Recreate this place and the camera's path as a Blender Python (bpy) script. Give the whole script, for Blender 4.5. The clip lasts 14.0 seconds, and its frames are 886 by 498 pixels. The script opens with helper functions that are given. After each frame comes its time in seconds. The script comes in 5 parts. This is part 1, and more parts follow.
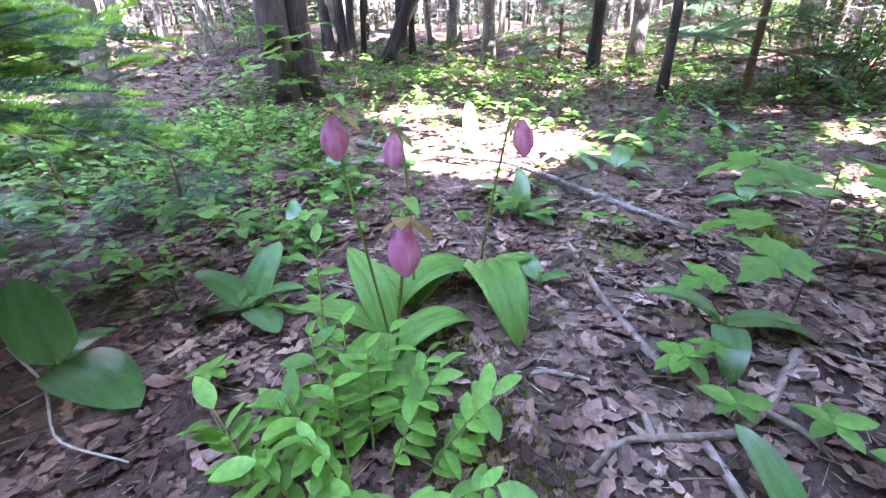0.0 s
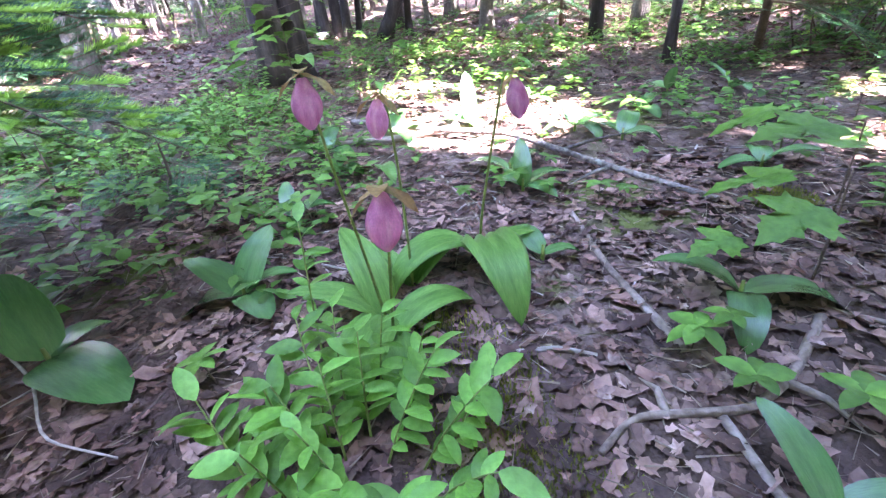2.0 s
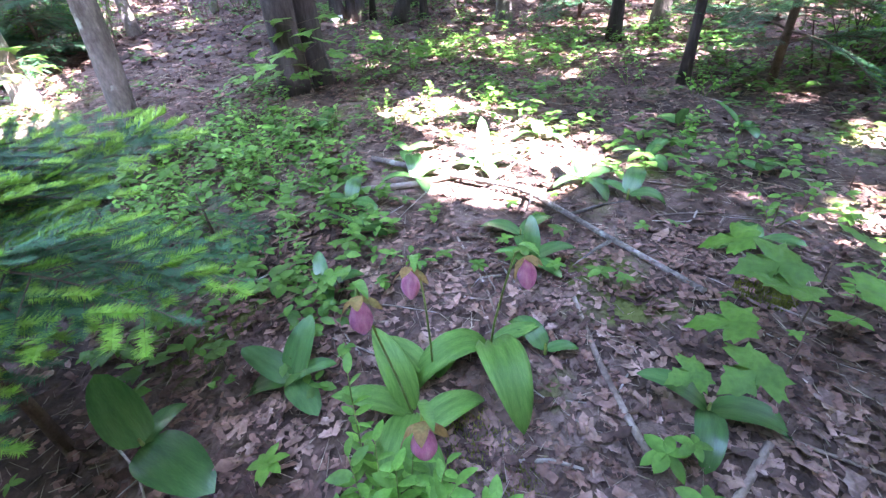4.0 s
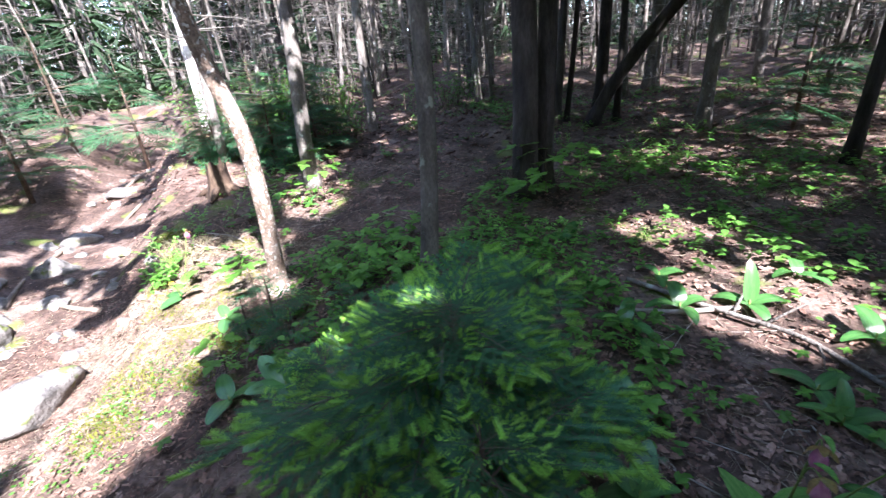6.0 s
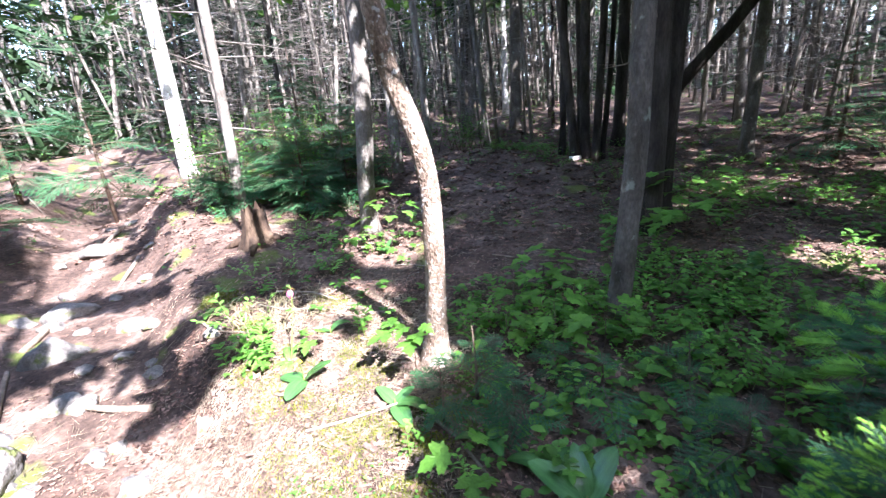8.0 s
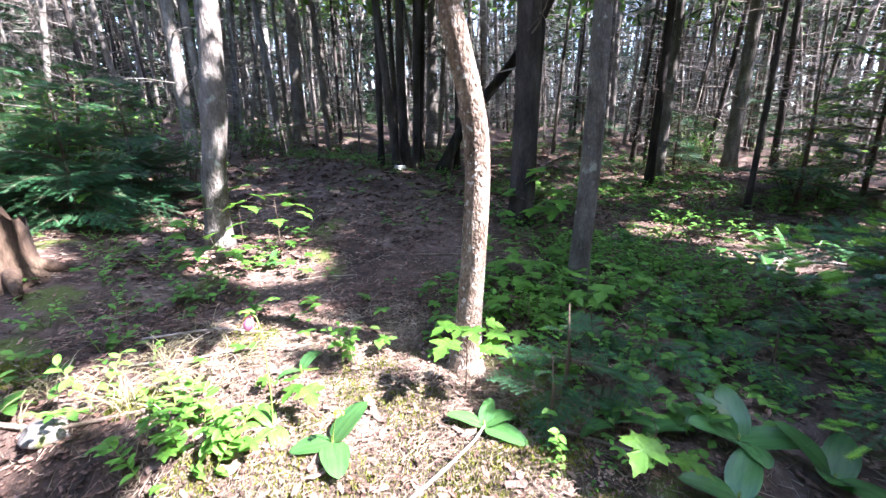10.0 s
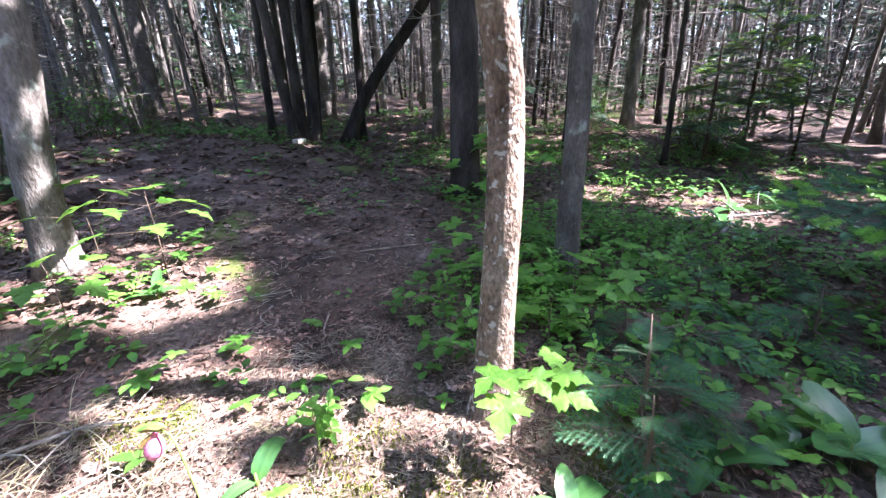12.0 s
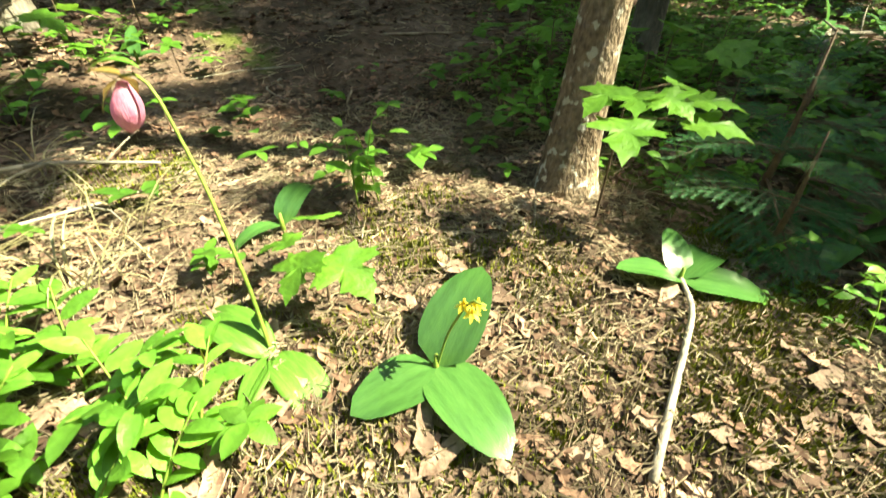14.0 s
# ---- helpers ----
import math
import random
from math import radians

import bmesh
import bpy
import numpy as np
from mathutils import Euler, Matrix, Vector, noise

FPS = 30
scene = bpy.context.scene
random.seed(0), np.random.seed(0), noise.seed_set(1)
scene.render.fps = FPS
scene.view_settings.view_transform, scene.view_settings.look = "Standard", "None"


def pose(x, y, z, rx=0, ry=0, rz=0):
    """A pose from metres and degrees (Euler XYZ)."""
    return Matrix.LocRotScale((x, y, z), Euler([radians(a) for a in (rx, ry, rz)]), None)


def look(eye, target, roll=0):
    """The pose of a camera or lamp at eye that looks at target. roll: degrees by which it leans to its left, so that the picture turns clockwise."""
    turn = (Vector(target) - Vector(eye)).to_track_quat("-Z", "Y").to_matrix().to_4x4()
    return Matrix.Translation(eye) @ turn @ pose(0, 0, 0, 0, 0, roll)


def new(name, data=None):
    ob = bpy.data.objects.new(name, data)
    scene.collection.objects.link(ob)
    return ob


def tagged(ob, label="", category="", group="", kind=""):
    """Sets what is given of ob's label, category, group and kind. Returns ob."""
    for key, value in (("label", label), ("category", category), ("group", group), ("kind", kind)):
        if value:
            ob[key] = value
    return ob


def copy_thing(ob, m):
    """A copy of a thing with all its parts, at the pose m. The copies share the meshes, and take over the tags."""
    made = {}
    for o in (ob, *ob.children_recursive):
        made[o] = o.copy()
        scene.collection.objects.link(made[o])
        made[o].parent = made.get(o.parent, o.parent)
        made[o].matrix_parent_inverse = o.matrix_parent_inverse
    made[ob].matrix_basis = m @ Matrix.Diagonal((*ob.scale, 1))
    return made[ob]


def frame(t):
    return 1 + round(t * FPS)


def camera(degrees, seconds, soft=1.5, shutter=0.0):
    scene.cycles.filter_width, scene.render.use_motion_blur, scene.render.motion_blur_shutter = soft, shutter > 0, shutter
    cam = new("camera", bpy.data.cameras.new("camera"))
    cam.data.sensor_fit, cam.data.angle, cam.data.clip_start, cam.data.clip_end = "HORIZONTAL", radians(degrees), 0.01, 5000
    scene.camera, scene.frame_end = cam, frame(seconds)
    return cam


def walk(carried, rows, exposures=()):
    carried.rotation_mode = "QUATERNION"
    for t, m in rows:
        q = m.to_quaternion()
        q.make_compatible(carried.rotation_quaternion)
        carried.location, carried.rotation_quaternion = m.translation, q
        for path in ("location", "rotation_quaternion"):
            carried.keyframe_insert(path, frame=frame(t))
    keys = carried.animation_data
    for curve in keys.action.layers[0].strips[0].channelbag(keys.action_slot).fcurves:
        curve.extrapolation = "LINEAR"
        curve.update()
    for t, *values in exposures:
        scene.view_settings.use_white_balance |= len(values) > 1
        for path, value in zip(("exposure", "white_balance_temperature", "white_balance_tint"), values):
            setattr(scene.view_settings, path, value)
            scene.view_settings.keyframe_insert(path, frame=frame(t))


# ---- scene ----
cam = camera(93.2, 14.0, 1.4, 0.15)
PATH = [
    (0, (0.490, 0.473, 0.805), (0.295, 2.276, -0.039), -2.2),
    (0.5, (0.487, 0.470, 0.803), (0.275, 2.281, -0.018), -2.5),
    (1, (0.490, 0.470, 0.804), (0.244, 2.275, -0.021), -2.5),
    (1.5, (0.511, 0.502, 0.792), (0.291, 2.279, -0.101), -3.8),
    (2, (0.515, 0.523, 0.763), (0.280, 2.283, -0.157), -5.3),
    (4.5, (0.513, 0.589, 1.442), (0.230, 2.238, 0.347), -5.1),
    (5, (0.380, 0.517, 1.607), (0.156, 2.248, 0.631), -4.6),
    (5.5, (0.081, 0.341, 1.704), (-0.444, 2.076, 0.858), -3.7),
    (6, (-0.300, 0.100, 1.827), (-1.117, 1.749, 1.045), -5.5),
    (6.5, (-0.617, 0.013, 1.819), (-1.535, 1.627, 1.075), -5.4),
    (7, (-1.048, 0.071, 1.782), (-1.935, 1.726, 1.094), -5.3),
    (9.5, (-3.716, 0.103, 1.505), (-3.336, 1.994, 0.976), -2.5),
    (10, (-3.852, 0.498, 1.434), (-3.202, 2.313, 0.900), -0.6),
    (10.5, (-3.936, 0.802, 1.470), (-3.109, 2.545, 0.943), -0.4),
    (11, (-4.007, 0.995, 1.452), (-2.928, 2.592, 0.916), -0.6),
    (11.5, (-3.943, 1.221, 1.367), (-2.814, 2.754, 0.757), -1.3),
    (12, (-3.967, 1.370, 1.367), (-2.894, 2.917, 0.695), -2.1),
    (12.5, (-4.006, 1.477, 1.360), (-2.915, 3.009, 0.681), -1.9),
    (13, (-4.019, 1.555, 1.260), (-2.960, 3.062, 0.481), -1.7),
    (13.5, (-4.045, 1.615, 1.090), (-3.038, 3.071, 0.160), -0.1),
    (14, (-4.055, 1.607, 0.830), (-3.149, 2.937, -0.357), 0.4),
]
EXPOSURES = [(0.0, 5.75, 6000, 39), (2.2, 5.75, 6000, 39), (4.5, 5.35, 5900, 35), (5.4, 4.75, 5900, 30), (6.0, 3.15, 5800, 20), (7.0, 3.25, 5800, 20), (9.5, 3.4, 5900, 22), (11.0, 3.6, 5900, 24), (13.0, 3.55, 5800, 26), (13.5, 3.2, 5700, 22), (13.8, 2.9, 8000, 0), (14.0, 2.68, 9400, -12)]
walk(cam, [(t, look(eye, target, roll)) for t, eye, target, roll in PATH], EXPOSURES)

# ---- daylight: a high sun from behind and to the right of the first view, clear sky ----
SUN = Vector((0.55, -0.42, 0.74)).normalized()
world = bpy.data.worlds.new("sky")
scene.world = world
world.use_nodes = True
sky = world.node_tree.nodes.new("ShaderNodeTexSky")
sky.sky_type, sky.sun_disc = "NISHITA", False
sky.sun_elevation = math.asin(SUN.z)
sky.sun_rotation = math.atan2(SUN.x, SUN.y)
background = world.node_tree.nodes["Background"]
background.inputs["Strength"].default_value = 0.15
world.node_tree.links.new(sky.outputs["Color"], background.inputs["Color"])
sun_data = bpy.data.lights.new("sun", "SUN")
sun_data.energy, sun_data.angle, sun_data.color = 4.0, radians(0.6), (1.0, 0.96, 0.9)
sun = new("sun", sun_data)
sun.matrix_world = look(SUN * 40, (0, 0, 0))

rng = np.random.default_rng(7)


# ---- materials ----
def material(name, ramp, scale, rough=0.8, bump=0.3, bump_scale=None, stretch=(1, 1, 1), glow_through=0.0,
             vary=0.0, island=False, spots=None, spec=0.3, fine=0.25):
    """Noise-graded colour, finer mottling, relief, and a random shift of brightness for each object or island."""
    m = bpy.data.materials.new(name)
    m.use_nodes = True
    nt = m.node_tree
    n, l = nt.nodes, nt.links
    bsdf, out = n["Principled BSDF"], n["Material Output"]
    co, mp = n.new("ShaderNodeTexCoord"), n.new("ShaderNodeMapping")
    mp.inputs["Scale"].default_value = stretch
    l.new(co.outputs["Object"], mp.inputs["Vector"])
    big, small = n.new("ShaderNodeTexNoise"), n.new("ShaderNodeTexNoise")
    big.inputs["Scale"].default_value, big.inputs["Detail"].default_value = scale, 5
    small.inputs["Scale"].default_value, small.inputs["Detail"].default_value = scale * 9, 4
    l.new(mp.outputs["Vector"], big.inputs["Vector"])
    l.new(mp.outputs["Vector"], small.inputs["Vector"])
    cr = n.new("ShaderNodeValToRGB")
    els = cr.color_ramp.elements
    while len(els) < len(ramp):
        els.new(0.5)
    for k, c in enumerate(ramp):
        els[k].position = 0.3 + 0.4 * k / (len(ramp) - 1)
        els[k].color = (*c, 1)
    l.new(big.outputs["Fac"], cr.inputs["Fac"])
    hs = n.new("ShaderNodeHueSaturation")
    l.new(cr.outputs["Color"], hs.inputs["Color"])
    grain = n.new("ShaderNodeMapRange")
    grain.inputs["From Min"].default_value, grain.inputs["From Max"].default_value = 0.3, 0.7
    grain.inputs["To Min"].default_value, grain.inputs["To Max"].default_value = 1 - fine, 1 + fine
    l.new(small.outputs["Fac"], grain.inputs["Value"])
    value = grain.outputs["Result"]
    if vary:
        src = n.new("ShaderNodeNewGeometry").outputs["Random Per Island"] if island else n.new("ShaderNodeObjectInfo").outputs["Random"]
        shift = n.new("ShaderNodeMapRange")
        shift.inputs["To Min"].default_value, shift.inputs["To Max"].default_value = 1 - vary, 1 + vary
        l.new(src, shift.inputs["Value"])
        mul = n.new("ShaderNodeMath")
        mul.operation = "MULTIPLY"
        l.new(value, mul.inputs[0])
        l.new(shift.outputs["Result"], mul.inputs[1])
        value = mul.outputs["Value"]
    l.new(value, hs.inputs["Value"])
    colour = hs.outputs["Color"]
    if spots:
        tone, size, edge = spots
        vor = n.new("ShaderNodeTexNoise")
        vor.inputs["Scale"].default_value, vor.inputs["Detail"].default_value = size, 6
        l.new(co.outputs["Object"], vor.inputs["Vector"])
        cut = n.new("ShaderNodeMapRange")
        cut.inputs["From Min"].default_value, cut.inputs["From Max"].default_value = edge, edge + 0.06
        l.new(vor.outputs["Fac"], cut.inputs["Value"])
        mix = n.new("ShaderNodeMix")
        mix.data_type = "RGBA"
        l.new(cut.outputs["Result"], mix.inputs["Factor"])
        l.new(colour, mix.inputs["A"])
        mix.inputs["B"].default_value = (*tone, 1)
        colour = mix.outputs["Result"]
    l.new(colour, bsdf.inputs["Base Color"])
    bsdf.inputs["Roughness"].default_value = rough
    bsdf.inputs["Specular IOR Level"].default_value = spec
    if bump:
        tex = n.new("ShaderNodeTexNoise")
        tex.inputs["Scale"].default_value, tex.inputs["Detail"].default_value = bump_scale or scale * 5, 6
        l.new(mp.outputs["Vector"], tex.inputs["Vector"])
        bp = n.new("ShaderNodeBump")
        bp.inputs["Strength"].default_value, bp.inputs["Distance"].default_value = bump, 0.02
        l.new(tex.outputs["Fac"], bp.inputs["Height"])
        l.new(bp.outputs["Normal"], bsdf.inputs["Normal"])
    if glow_through:
        tr, mixs = n.new("ShaderNodeBsdfTranslucent"), n.new("ShaderNodeMixShader")
        warm = n.new("ShaderNodeHueSaturation")
        warm.inputs["Hue"].default_value, warm.inputs["Value"].default_value = 0.48, 1.5
        l.new(colour, warm.inputs["Color"])
        l.new(warm.outputs["Color"], tr.inputs["Color"])
        mixs.inputs["Fac"].default_value = glow_through
        l.new(bsdf.outputs["BSDF"], mixs.inputs[1])
        l.new(tr.outputs["BSDF"], mixs.inputs[2])
        l.new(mixs.outputs["Shader"], out.inputs["Surface"])
    return m


SOIL = material("forest_soil", [(0.04, 0.025, 0.019), (0.095, 0.062, 0.048), (0.18, 0.128, 0.104)], 2.2, 0.95, 0.9, 45, fine=0.45, spots=((0.10, 0.12, 0.03), 1.6, 0.6))
BARK_PALE = material("pale_maple_bark", [(0.10, 0.07, 0.05), (0.22, 0.165, 0.125), (0.33, 0.27, 0.22)], 9, 0.9, 1.0, 70, (1, 1, 0.6), spots=((0.5, 0.48, 0.44), 34, 0.57), fine=0.45)
BARK_GREY = material("grey_bark", [(0.085, 0.074, 0.063), (0.16, 0.142, 0.123), (0.26, 0.236, 0.207)], 8, 0.92, 1.0, 50, (1, 1, 0.45), vary=0.3, spots=((0.34, 0.36, 0.31), 9, 0.62))
BARK_DARK = material("dark_bark", [(0.025, 0.02, 0.018), (0.055, 0.045, 0.04), (0.1, 0.085, 0.075)], 7, 0.95, 1.0, 30, (1, 1, 0.3), vary=0.3)
BARK_BIRCH = material("white_birch_bark", [(0.5, 0.47, 0.43), (0.66, 0.63, 0.59), (0.75, 0.73, 0.7)], 4, 0.75, 0.4, 25, (1, 1, 4), spots=((0.06, 0.05, 0.045), 5, 0.66))
CANOPY = material("canopy_leaf", [(0.03, 0.07, 0.012), (0.055, 0.12, 0.02), (0.08, 0.16, 0.03)], 3, 0.6, 0, glow_through=0.5, vary=0.3, island=True)
NEEDLE_FAR = material("far_needles", [(0.012, 0.03, 0.012), (0.022, 0.05, 0.018), (0.035, 0.07, 0.025)], 3, 0.7, 0, glow_through=0.1, vary=0.4, island=True)
DEAD_LIMB = material("dead_grey_limb", [(0.1, 0.086, 0.072), (0.19, 0.17, 0.148), (0.31, 0.285, 0.255)], 6, 0.9, 0, vary=0.3)
DEADWOOD = material("dead_twig", [(0.09, 0.066, 0.05), (0.18, 0.14, 0.108), (0.3, 0.25, 0.205)], 8, 0.9, 0.5, 50, vary=0.3)


# ---- building helpers ----
class Geo:
    """Vertices and faces that become one mesh."""

    def __init__(self):
        self.v, self.f, self.n = [], [], 0

    def add(self, verts, faces, m=None):
        verts = np.asarray(verts, float).reshape(-1, 3)
        if m is not None:
            a = np.array(m)
            verts = verts @ a[:3, :3].T + a[:3, 3]
        k = self.n
        self.v.append(verts)
        self.f += [tuple(i + k for i in face) for face in faces]
        self.n += len(verts)
        return self

    def mesh(self, name, mat, smooth=True):
        me = bpy.data.meshes.new(name)
        me.from_pydata(np.concatenate(self.v).tolist(), [], self.f)
        me.materials.append(mat)
        if smooth:
            me.polygons.foreach_set("use_smooth", [True] * len(me.polygons))
        me.update()
        return me


def part(name, geo, mat, parent=None, label="", m=None, smooth=True):
    """One mesh object under a thing (or at top level); geo may be a mesh that is shared."""
    me = geo.mesh(name, mat, smooth) if isinstance(geo, Geo) else geo
    ob = new(name, me)
    if parent is not None:
        ob.parent = parent
    if m is not None:
        ob.matrix_basis = m
    if label:
        ob["label"] = label
    return ob


def thing(name, at, label, category, turn=0.0, group="", size=1.0):
    ob = new(name)
    ob.empty_display_size = 0.1
    ob.matrix_basis = pose(*at, 0, 0, turn) @ Matrix.Scale(size, 4)
    return tagged(ob, label, category, group)


def tube(points, radii, seg=8, rough=0.0, seed=0.0, cap=True):
    """A tapered tube along points; rough displaces its skin."""
    pts = [Vector(p) for p in points]
    verts, faces = [], []
    side = Vector((1, 0, 0))
    for k, p in enumerate(pts):
        ahead = (pts[min(k + 1, len(pts) - 1)] - pts[max(k - 1, 0)]).normalized()
        u = (side - ahead * side.dot(ahead))
        if u.length < 0.05:
            u = Vector((0, 1, 0)) - ahead * ahead.y
        u.normalize()
        side = u
        w = ahead.cross(u)
        for s in range(seg):
            a = 2 * math.pi * s / seg
            r = radii[k]
            if rough:
                r *= 1 + rough * noise.noise(Vector((math.cos(a) * 2.2 + seed, math.sin(a) * 2.2, p.z * 3 + seed)))
            verts.append(p + u * (r * math.cos(a)) + w * (r * math.sin(a)))
    for k in range(len(pts) - 1):
        for s in range(seg):
            b, c = k * seg + s, k * seg + (s + 1) % seg
            faces.append((b, c, c + seg, b + seg))
    if cap:
        faces.append(tuple(range(seg))[::-1])
        faces.append(tuple(range((len(pts) - 1) * seg, len(pts) * seg)))
    return [tuple(v) for v in verts], faces


def smooth_line(points, n):
    """n points on a smooth curve through the given ones."""
    p = np.array(points, float)
    t = np.r_[0, np.cumsum(np.linalg.norm(np.diff(p, axis=0), axis=1))]
    tt = np.linspace(0, t[-1], n)
    q = np.stack([np.interp(tt, t, p[:, k]) for k in range(3)], 1)
    for _ in range(max(1, n // len(p) // 2)):
        q[1:-1] = 0.25 * q[:-2] + 0.5 * q[1:-1] + 0.25 * q[2:]
    return q


# ---- the ground: rises gently ahead; the trodden path lies lower than its banks ----
TRAIL = [(-4.2, -6.0), (-4.2, 0.9), (-6.3, 2.3), (-12.0, 7.2), (-40.0, 24.0)]


def trail_gap(x, y):
    """Distance from the middle of the path."""
    x, y = np.asarray(x, float), np.asarray(y, float)
    best = np.full(np.broadcast(x, y).shape, 1e9)
    for (ax, ay), (bx, by) in zip(TRAIL, TRAIL[1:]):
        ux, uy = bx - ax, by - ay
        s = np.clip(((x - ax) * ux + (y - ay) * uy) / (ux * ux + uy * uy), 0, 1)
        best = np.minimum(best, np.hypot(x - ax - s * ux, y - ay - s * uy))
    return best


def gz(x, y):
    """Height of the ground."""
    x, y = np.asarray(x, float), np.asarray(y, float)
    z = 0.0875 * np.clip(y, -30, 22) + 0.04 * np.clip(y - 22, 0, 60)
    z = z + 0.045 * np.clip(-x - 4.6, 0, 12)
    s = np.clip((trail_gap(x, y) - 0.35) / 0.7, 0, 1)
    z = z - 0.3 * (1 - s * s * (3 - 2 * s))
    z = z - 0.2 * np.exp(-((x - 0.5) ** 2 + (y - 0.2) ** 2) / 0.32)
    bank = 1 / (1 + np.exp(np.clip((x + 1.7) / 0.35, -40, 40))) / (1 + np.exp(np.clip((4.0 - y) / 0.3, -40, 40)))
    z = z + 0.16 * bank * np.clip((trail_gap(x, y) - 0.45) / 0.5, 0, 1)
    far = np.clip((np.hypot(x, y - 2) - 3) / 8, 0, 1)
    z = z + (0.012 + 0.10 * far) * (np.sin(1.1 * x + 0.7 * y) + np.sin(0.6 * x - 1.3 * y + 1.0) + 0.5 * np.sin(2.3 * x + 1.9 * y))
    z = z + 0.006 * (np.sin(7.1 * x + 3.3 * y) + np.sin(5.2 * x - 8.3 * y)) + 0.004 * (np.sin(21 * x - 9 * y) + np.sin(13 * x + 24 * y)) + 0.012 * np.sin(4.3 * x + 6.1 * y) * np.sin(5.7 * x - 3.9 * y)
    return z


def spot(x, y, up=0.0):
    return (x, y, float(gz(x, y)) + up)


def grown(a, b, fine, reach):
    """Grid lines: even from a to b, ever wider beyond."""
    mid = np.arange(a, b + fine / 2, fine)
    steps = fine * 1.16 ** np.arange(1, 60)
    out = np.cumsum(steps)
    out = out[out < reach]
    return np.r_[a - out[::-1], mid, b + out]


gx, gy = grown(-7.0, 3.5, 0.05, 400), grown(-0.6, 6.5, 0.05, 400)
mx, my = np.meshgrid(gx, gy)
mz = gz(mx, my)
nx = len(gx)
quads = [(j * nx + i, j * nx + i + 1, (j + 1) * nx + i + 1, (j + 1) * nx + i) for j in range(len(gy) - 1) for i in range(nx - 1)]
ground_geo = Geo().add(np.stack([mx, my, mz], -1), quads)
ground = tagged(part("ground", ground_geo, SOIL), "brown forest soil rising gently from a trodden path", "ground", kind="structure")


# ---- trees ----
def trunk_geo(line, r0, r1, seg=12, rings=30, flare=0.5, rough=0.12, seed=0.0):
    q = smooth_line(line, rings)
    h = q[:, 2] - q[0, 2]
    s = np.linspace(0, 1, rings)
    radii = (r0 + (r1 - r0) * s) * (1 + flare * np.exp(-h / 0.12))
    return Geo().add(*tube(q, radii, seg, rough, seed))


def tree(at, line, r0, height, bark, label, name="tree", seg=12, rings=30, flare=0.5, rough=0.12):
    """A trunk along line (offsets from its foot), carried on straight to height."""
    base = spot(*at, -0.06)
    ob = thing(name, base, label, "tree")
    last, before = Vector(line[-1]), Vector(line[-2])
    lean = (last - before) / max(0.1, (last - before).z)
    line = list(line)
    z = last.z
    while z < height:
        step = min(1.5, height - z)
        lean *= 0.6
        last = last + Vector((lean.x * step, lean.y * step, step))
        z += step
        line.append(tuple(last))
    part("trunk", trunk_geo(line, r0, r0 * 0.3, seg, rings, flare, rough, at[0] * 3.1), bark, ob)
    return ob


HERO = []
HERO.append(tree((-3.06, 2.38), [(0, 0, 0), (0.03, 0.02, 0.3), (0.06, 0.02, 0.7), (0.08, 0.02, 1.2), (0.03, 0.02, 1.5), (-0.08, 0.0, 1.8), (-0.13, -0.05, 2.2), (-0.2, -0.1, 3.0)], 0.068, 8.0, BARK_PALE, "slender pale maple with a bent trunk and flaking bark", "maple_tree", 20, 90, 1.0))
HERO.append(tree((-1.88, 2.99), [(0, 0, 0), (0.05, 0.03, 0.6), (0.09, 0.05, 1.2), (0.1, 0.08, 2.0), (0.12, 0.1, 3.0)], 0.075, 9.0, BARK_GREY, "straight slender grey-barked maple", "maple_tree", 16, 60, 0.3))
HERO.append(tree((-4.52, 4.66), [(0, 0, 0), (0.03, -0.05, 0.6), (0.13, -0.08, 1.2), (0.17, -0.05, 1.8), (0.2, -0.05, 2.6)], 0.105, 10.0, BARK_GREY, "grey-barked maple with scaly rough bark", "maple_tree", 16, 60, 0.5))
HERO.append(tree((-10.0, 7.45), [(0, 0, 0), (0.02, 0, 1.0), (0.05, 0, 2.0), (0.1, 0, 4.0)], 0.17, 11.0, BARK_BIRCH, "stout white-barked birch beside the path", "birch_tree", 14, 40, 0.4))
HERO.append(tree((-1.44, 4.6), [(0, 0, 0), (0.02, 0.0, 1.2), (0.0, 0, 2.4)], 0.14, 11.0, BARK_DARK, "dark thick-trunked spruce in deep shade", "spruce_tree", 14, 40, 0.4))
for x, y, r, bark in ((1.73, 5.93, 0.07, BARK_DARK), (1.99, 4.44, 0.04, BARK_DARK), (2.3, 6.3, 0.09, BARK_GREY), (-2.25, 8.3, 0.06, BARK_DARK), (-1.15, 9.6, 0.12, BARK_DARK), (-3.5, 12.6, 0.17, BARK_GREY), (-5.4, 15.5, 0.16, BARK_GREY), (-4.2, 15.9, 0.11, BARK_BIRCH), (0.53, 7.87, 0.1, BARK_GREY),
                      (-0.23, 11.4, 0.16, BARK_GREY), (6.7, 11.5, 0.15, BARK_GREY), (11.8, 12.0, 0.25, BARK_GREY), (4.3, 6.5, 0.14, BARK_GREY)):
    HERO.append(tree((x, y), [(0, 0, 0), (0.03, 0.0, 1.5), (0.05, 0, 3.0)], r, 10.0, bark, "upright grey-brown tree of the open clearing", "forest_tree", 10, 24, 0.4))


